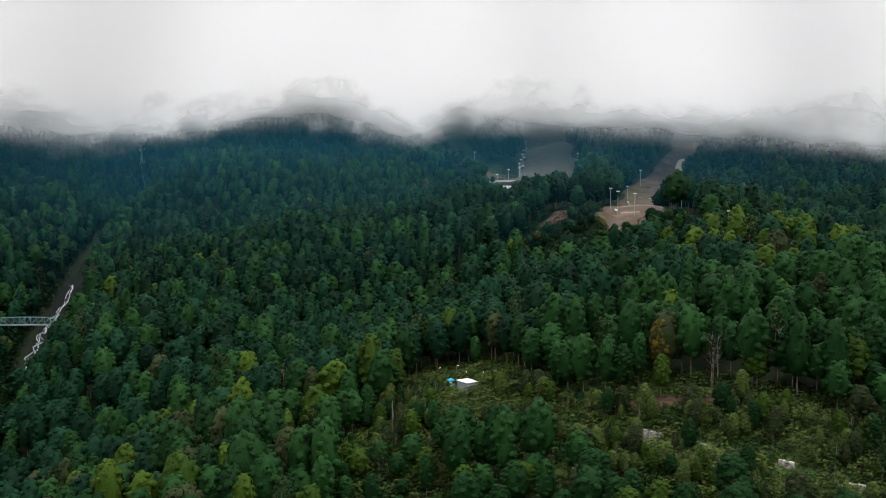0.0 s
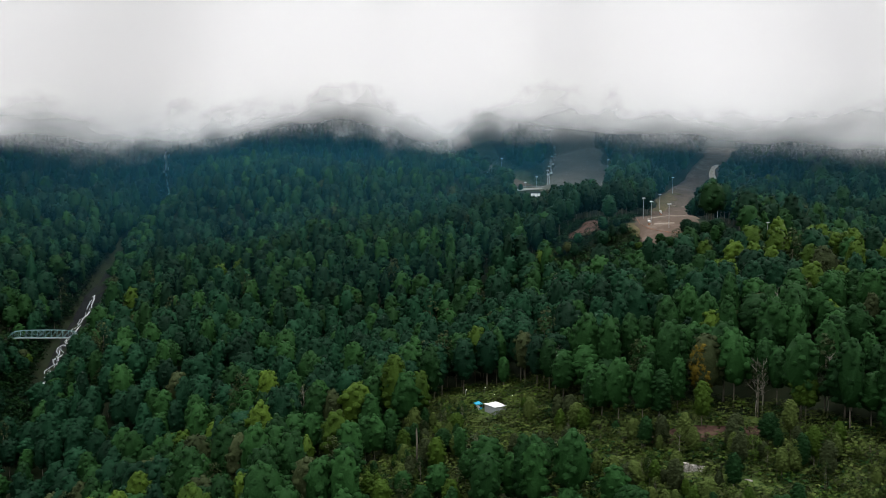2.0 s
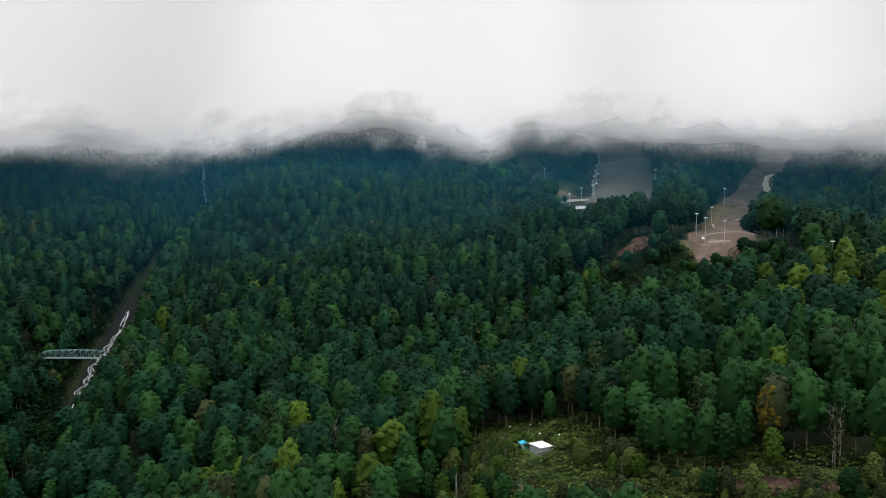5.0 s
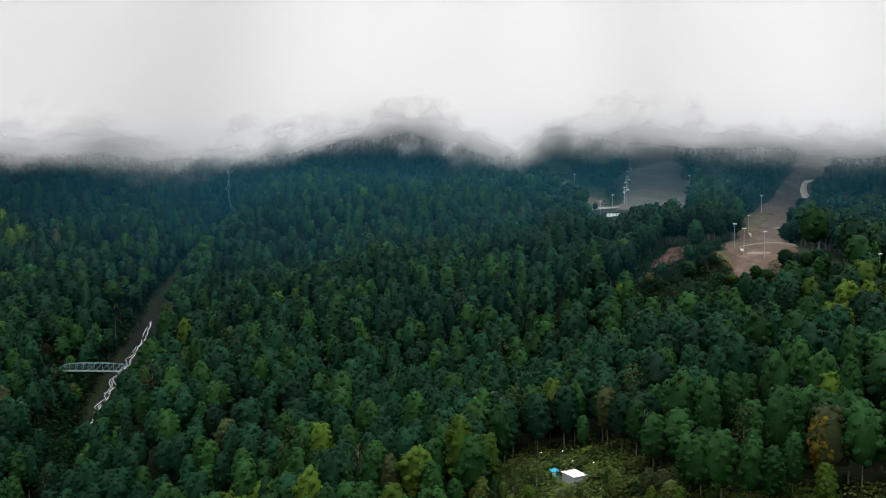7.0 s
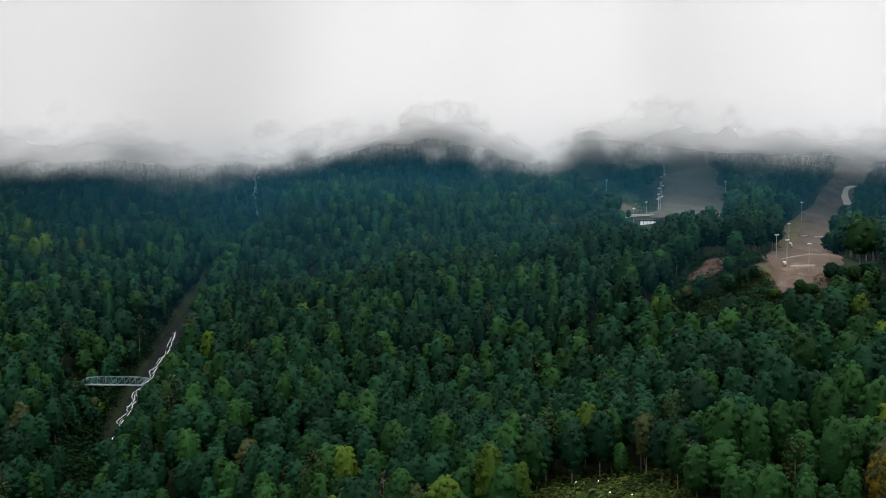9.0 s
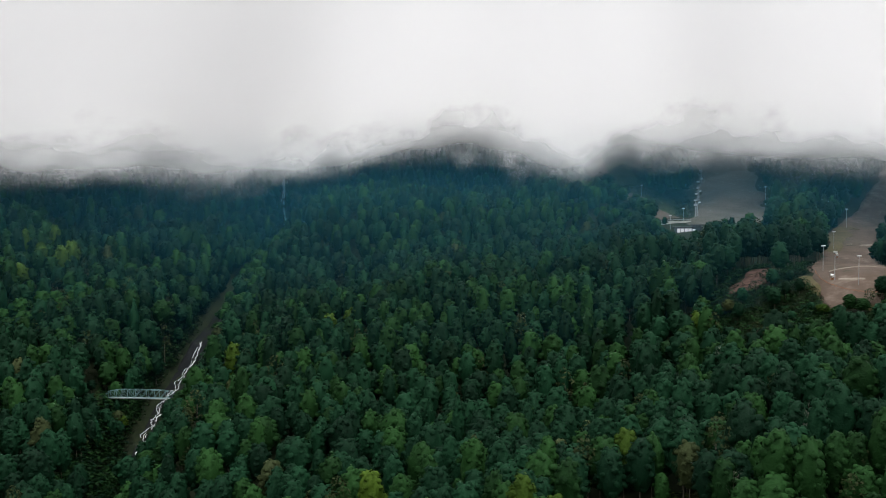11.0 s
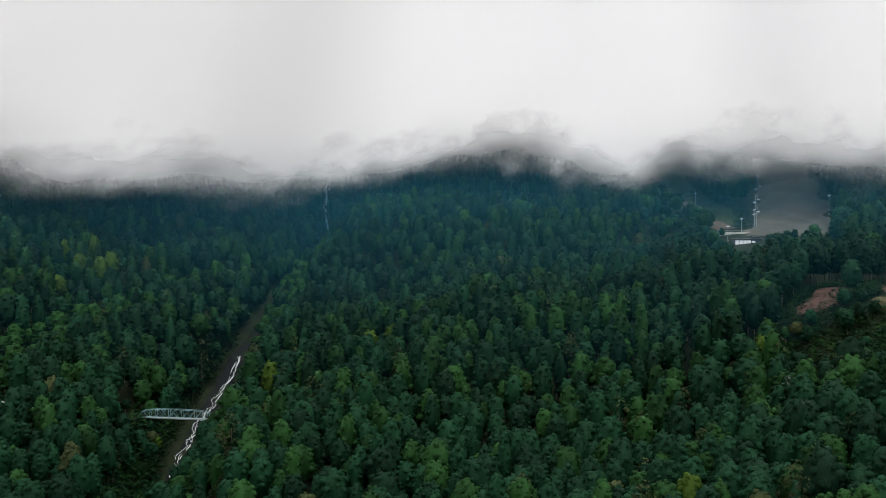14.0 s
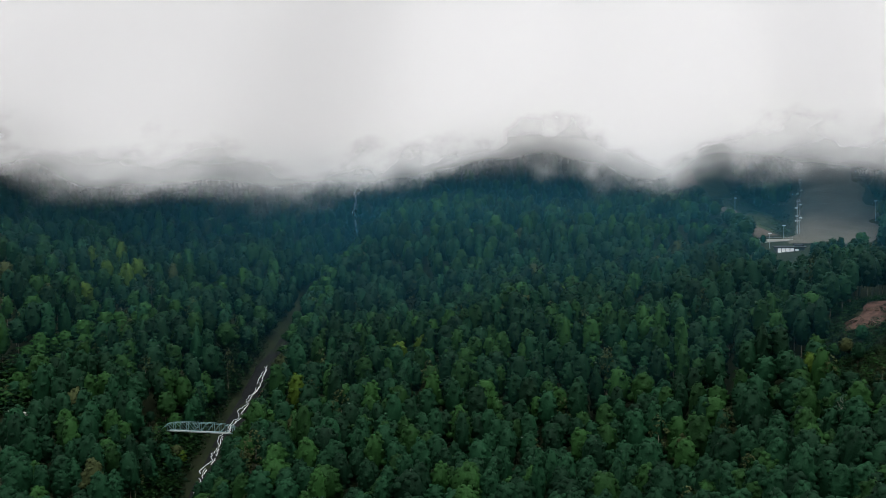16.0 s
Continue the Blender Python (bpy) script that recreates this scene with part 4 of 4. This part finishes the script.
def lift_tower(x, y, h, turn, wide=3.4):
    ob = thing("lift_tower", (x, y, gz(x, y)), turn, "grey steel chairlift tower with a wide crossarm", "lift tower", "chairlift towers")
    part("mast", rod(bmesh.new(), (-0.7, 0, -1), (-0.4, 0, h), 0.2, 0.14, 8), STEEL_PALE, ob)
    part("mast", rod(bmesh.new(), (0.7, 0, -1), (0.4, 0, h), 0.2, 0.14, 8), STEEL_PALE, ob)
    bm = bmesh.new()
    box(bm, (-wide, -0.2, h - 0.25), (wide, 0.2, h + 0.25), bevel=0.05)
    part("crossarm", bm, STEEL_PALE, ob)
    part("gantry", rod(bmesh.new(), (-wide * 0.6, 0, h + 1.3), (wide * 0.6, 0, h + 1.3), 0.09), STEEL_PALE, ob)
    for s in (-1, 1):
        part("strut", rod(bmesh.new(), (s * 0.4, 0, h), (s * wide * 0.6, 0, h + 1.3), 0.08), STEEL_PALE, ob)
        bm = bmesh.new()
        box(bm, (s * wide - 0.15, -1.6, h - 0.6), (s * wide + 0.15, 1.6, h - 0.25), bevel=0.05)
        sh = part("sheave_beam", bm, STEEL_DARK, ob)
        for q in (-1.2, -0.4, 0.4, 1.2):
            part("wheel", rod(bmesh.new(), (s * wide - 0.1, q, h - 0.7), (s * wide + 0.1, q, h - 0.7), 0.24, sides=10), STEEL_DARK, sh)
    return h + gz(x, y) - 0.75


lift_tower(143.3, 711, 13, -10)
TOWERS = [(62.5, 722, 9), (70, 785, 10), (79, 850, 10)]
tops = [lift_tower(x, y, h, -10, 1.3) for x, y, h in TOWERS]
for s in (-1.3, 1.3):
    cable = thing("lift_cable", (0, 0, 0), 0, "thin dark haul cable of the chairlift", "cable", "chairlift cables")
    for (a, b, _), (c, d, _), za, zb in zip(TOWERS[:-1], TOWERS[1:], tops[:-1], tops[1:]):
        bm = bmesh.new()
        pts = [Vector((a + (c - a) * f + s, b + (d - b) * f, za + (zb - za) * f - 2.4 * f * (1 - f))) for f in np.linspace(0, 1, 7)]
        for p, q in zip(pts[:-1], pts[1:]):
            rod(bm, p, q, 0.05, sides=4)
        part("span", bm, STEEL_DARK, cable)


def lift_chair(x, y, z):
    ob = thing("lift_chair", (x, y, z - 3.2), -10, "pale chairlift chair hanging from its cable", "lift chair", "chairlift chairs")
    part("hanger", rod(bmesh.new(), (0, 0, 1.0), (0, 0, 3.2), 0.06), STEEL_PALE, ob)
    bm = bmesh.new()
    box(bm, (-1.0, -0.3, 0.35), (1.0, 0.3, 0.5), bevel=0.04)
    part("seat", bm, WHITE_PAINT, ob)
    bm = bmesh.new()
    box(bm, (-1.0, 0.26, 0.5), (1.0, 0.36, 1.15), bevel=0.04)
    part("backrest", bm, WHITE_PAINT, ob)
    for q in (-1.0, 1.0):
        part("side_frame", rod(bmesh.new(), (q, 0.1, 0.35), (q * 0.3, 0.1, 1.5), 0.05), STEEL_PALE, ob)


for f in (0.12, 0.45, 0.8):
    for s in (-1.3, 1.3):
        g = min(f + (0.08 if s > 0 else 0), 0.99) * 2
        i = int(g)
        q = g - i
        (a, b, _), (c, d, _) = TOWERS[i], TOWERS[i + 1]
        lift_chair(a + (c - a) * q + s, b + (d - b) * q, tops[i] + (tops[i + 1] - tops[i]) * q - 2.4 * q * (1 - q))

# lodge and retaining wall below the upper run
lodge = thing("ski_lodge", (52.5, 684, gz(52.5, 684) - 1.7), 6, "low dark lodge with a row of lit windows", "lodge")
bm = bmesh.new()
box(bm, (-8, -4, -3), (8, 4, 3.6), bevel=0.05)
part("wall", bm, STEEL_DARK, lodge)
bm = bmesh.new()
box(bm, (-9, -5.2, 3.6), (9, 4.6, 4.1), bevel=0.08)
part("roof", bm, ROOF_DARK, lodge, "flat dark overhanging roof")
bm = bmesh.new()
box(bm, (3, -3, 4.1), (8, 3, 5.4), bevel=0.08)
part("upper_storey", bm, ROOF_DARK, lodge)
for i in range(4):
    x = -7.4 + 2.4 * i
    w = part("window", box(bmesh.new(), (x, -4.08, 0.5), (x + 2.1, -4.0, 3.1)), WINDOW_LIT, lodge, "tall lit window pane")
    part("frame", box(bmesh.new(), (x - 0.12, -4.14, 0.4), (x + 0.0, -4.0, 3.2)), ROOF_DARK, w)
part("window", box(bmesh.new(), (2.6, -4.08, 0.9), (4.6, -4.0, 2.7)), WINDOW_LIT, lodge)

wall = thing("retaining_wall", (50, 704, gz(50, 704)), 4, "long pale concrete retaining wall with a railing", "retaining wall")
for i in range(6):
    bm = bmesh.new()
    box(bm, (-14 + 3.5 * i, -0.3, -1.6), (-10.53 + 3.5 * i, 0.3, 1.1), bevel=0.04)
    part("panel", bm, CONCRETE_PALE, wall)
    part("post", rod(bmesh.new(), (-12.2 + 3.5 * i, 0, 1.1), (-12.2 + 3.5 * i, 0, 2.1), 0.04), STEEL_PALE, wall)
part("rail", rod(bmesh.new(), (-14, 0, 2.1), (7, 0, 2.1), 0.05), STEEL_PALE, wall)

fence = thing("safety_fence", (0, 0, 0), 0, "sagging orange safety netting on posts along the run", "fence")
line = [(93, 512), (92, 504), (92, 496), (94, 488), (98, 481), (104, 476), (111, 473)]
for (a, b), (c, d) in zip(line[:-1], line[1:]):
    za, zb = gz(a, b) + 0.3, gz(c, d) + 0.3
    part("post", rod(bmesh.new(), (a, b, za - 0.6), (a, b, za + 1.3), 0.05), STEEL_DARK, fence)
    bm = bmesh.new()
    for f in range(4):
        p, q = Vector((a, b, za)).lerp(Vector((c, d, zb)), f / 4), Vector((a, b, za)).lerp(Vector((c, d, zb)), (f + 1) / 4)
        for z in (0.15, 0.42, 0.69, 0.96, 1.15):
            rod(bm, p + Vector((0, 0, z)), q + Vector((0, 0, z - 0.04)), 0.03, sides=4)
    part("netting", bm, ORANGE_NET, fence)

ramp = thing("timber_ramp", (146, 655, gz(146, 655) + 0.4), -25, "weathered plank ramp lying on the ski run", "ramp")
for i in range(9):
    part("plank", box(bmesh.new(), (-1.5, -6 + 1.3 * i, -0.1), (1.5, -4.95 + 1.3 * i, 0.25)), TIMBER, ramp)

# pale blocks that hold the forest road
for i, (x, y, turn, n) in enumerate(((61, 260.5, -20, 4), (74.5, 251, -38, 1), (92, 234.5, -42, 2), (107, 223.5, -42, 3))):
    w = thing("road_wall", (x, y - 1.2, gz(x, y - 1.2)), turn, "pale weathered concrete blocks edging the forest road", "retaining wall", "walls of the forest road")
    rr = random.Random(i)
    for k in range(n):
        bm = bmesh.new()
        box(bm, (-n * 1.1 + 2.2 * k, -0.4, -1.2), (-n * 1.1 + 2.2 * k + 2.14, 0.4, (2.5, 1.0, 1.8, 1.6)[i] + rr.uniform(-0.5, 0.4)), bevel=0.2)
        part("block", bm, ROAD_STONE, w)


# a pale wall on the spur, half hidden among trees
w = thing("roadside_wall", (-326, 481, gz(-326, 481)), 0, "long pale concrete wall half hidden among trees", "retaining wall")
for k, (a, b, h) in enumerate(((-8.5, -3.6, 2.6), (-3.0, 6.8, 2.2))):
    bm = bmesh.new()
    box(bm, (a, -0.4, -1.5), (b, 0.4, h), bevel=0.12)
    part("panel", bm, CONCRETE_PALE, w)


# ---------------------------------------------------------------- single trees that stand out
def dead_tree(x, y, h, seed, label="bare pale dead tree with broken branches", limbs=24):
    ob = thing("dead_tree", (x, y, gz(x, y)), 0, label, "dead tree", "dead trees")
    mesh = trunk_mesh("trunk", h, 0.2, seed, limbs, BARK_PALE, reach=3.6)
    o = new("trunk", mesh)
    o.parent = ob
    return ob


for i, (x, y, h) in enumerate(((20, 358, 23), (53, 343, 25), (-6, 376, 22), (84.4, 276, 18), (86.5, 277, 16), (101.8, 268, 18.5), (30, 322, 17), (100, 305, 24), (-60, 330, 20), (40, 430, 24))):
    dead_tree(x, y, h, 400 + i)
for i, (x, y) in enumerate(((2, 292), (5, 290), (-3, 294), (28, 282), (34, 280))):
    dead_tree(x, y, 7 + i % 3, 450 + i, "small leafless grey tree in the clearing", 12)

snag = thing("tree_snag", (-16.6, 288, gz(-16.6, 288)), 0, "broken bare trunk still standing among low growth", "dead tree")
bm = bmesh.new()
rod(bm, (0, 0, -1), (0.1, 0, 9), 0.42, 0.33, 7)
rod(bm, (0.1, 0, 9), (-0.1, 0.1, 14), 0.33, 0.24, 7)
rod(bm, (-0.1, 0.1, 14), (0.1, 0.1, 15.2), 0.24, 0.04, 5)
part("trunk", bm, BARK, snag)

for x, y, k, lf, w, h in ((71.5, 287, 0, 3, 0.85, 0.98), (69, 277, 0, 2, 0.62, 0.66), (96, 268.5, 1, 2, 0.72, 0.68), (58, 285, 2, 1, 0.9, 0.75),
                          (120, 258, 1, 2, 1.0, 0.95), (128, 262, 1, 1, 1.1, 1.05), (109.9, 469, 0, 0, 0.72, 0.46), (113.5, 466, 2, 0, 0.8, 0.4), (91, 463, 0, 1, 0.7, 0.3), (100, 462, 1, 1, 0.6, 0.32), (126, 470, 1, 0, 0.8, 0.45), (87, 470, 1, 2, 0.5, 0.24), (96, 465, 2, 1, 0.7, 0.36), (118.5, 468, 1, 1, 0.6, 0.4), (104, 466, 3, 1, 0.7, 0.36), (6, 250, 0, 2, 0.75, 0.62), (22, 246, 1, 2, 0.7, 0.6), (41, 240, 1, 1, 0.9, 0.7), (-6, 238, 0, 2, 0.6, 0.5)):
    tree(x, y, gz(x, y), k, lf, 1, 1.3 * x, w, h, label=f"single {SPOKEN[lf]} tree standing out at the forest edge", group="bright trees")

for x, y, w in ((61, 508, 0.8), (67, 507, 1.1), (73, 519, 0.9), (70, 524, 0.5), (79, 530, 0.9), (60, 517, 0.8), (67, 526, 0.4)):
    tree(x, y, gz(x, y), 5, 0 if w > 0.7 else 4, 0, x, w * 1.3, w, "shrub", "low shrub clinging to a raw earth slip", "shrubs of the earth slip")
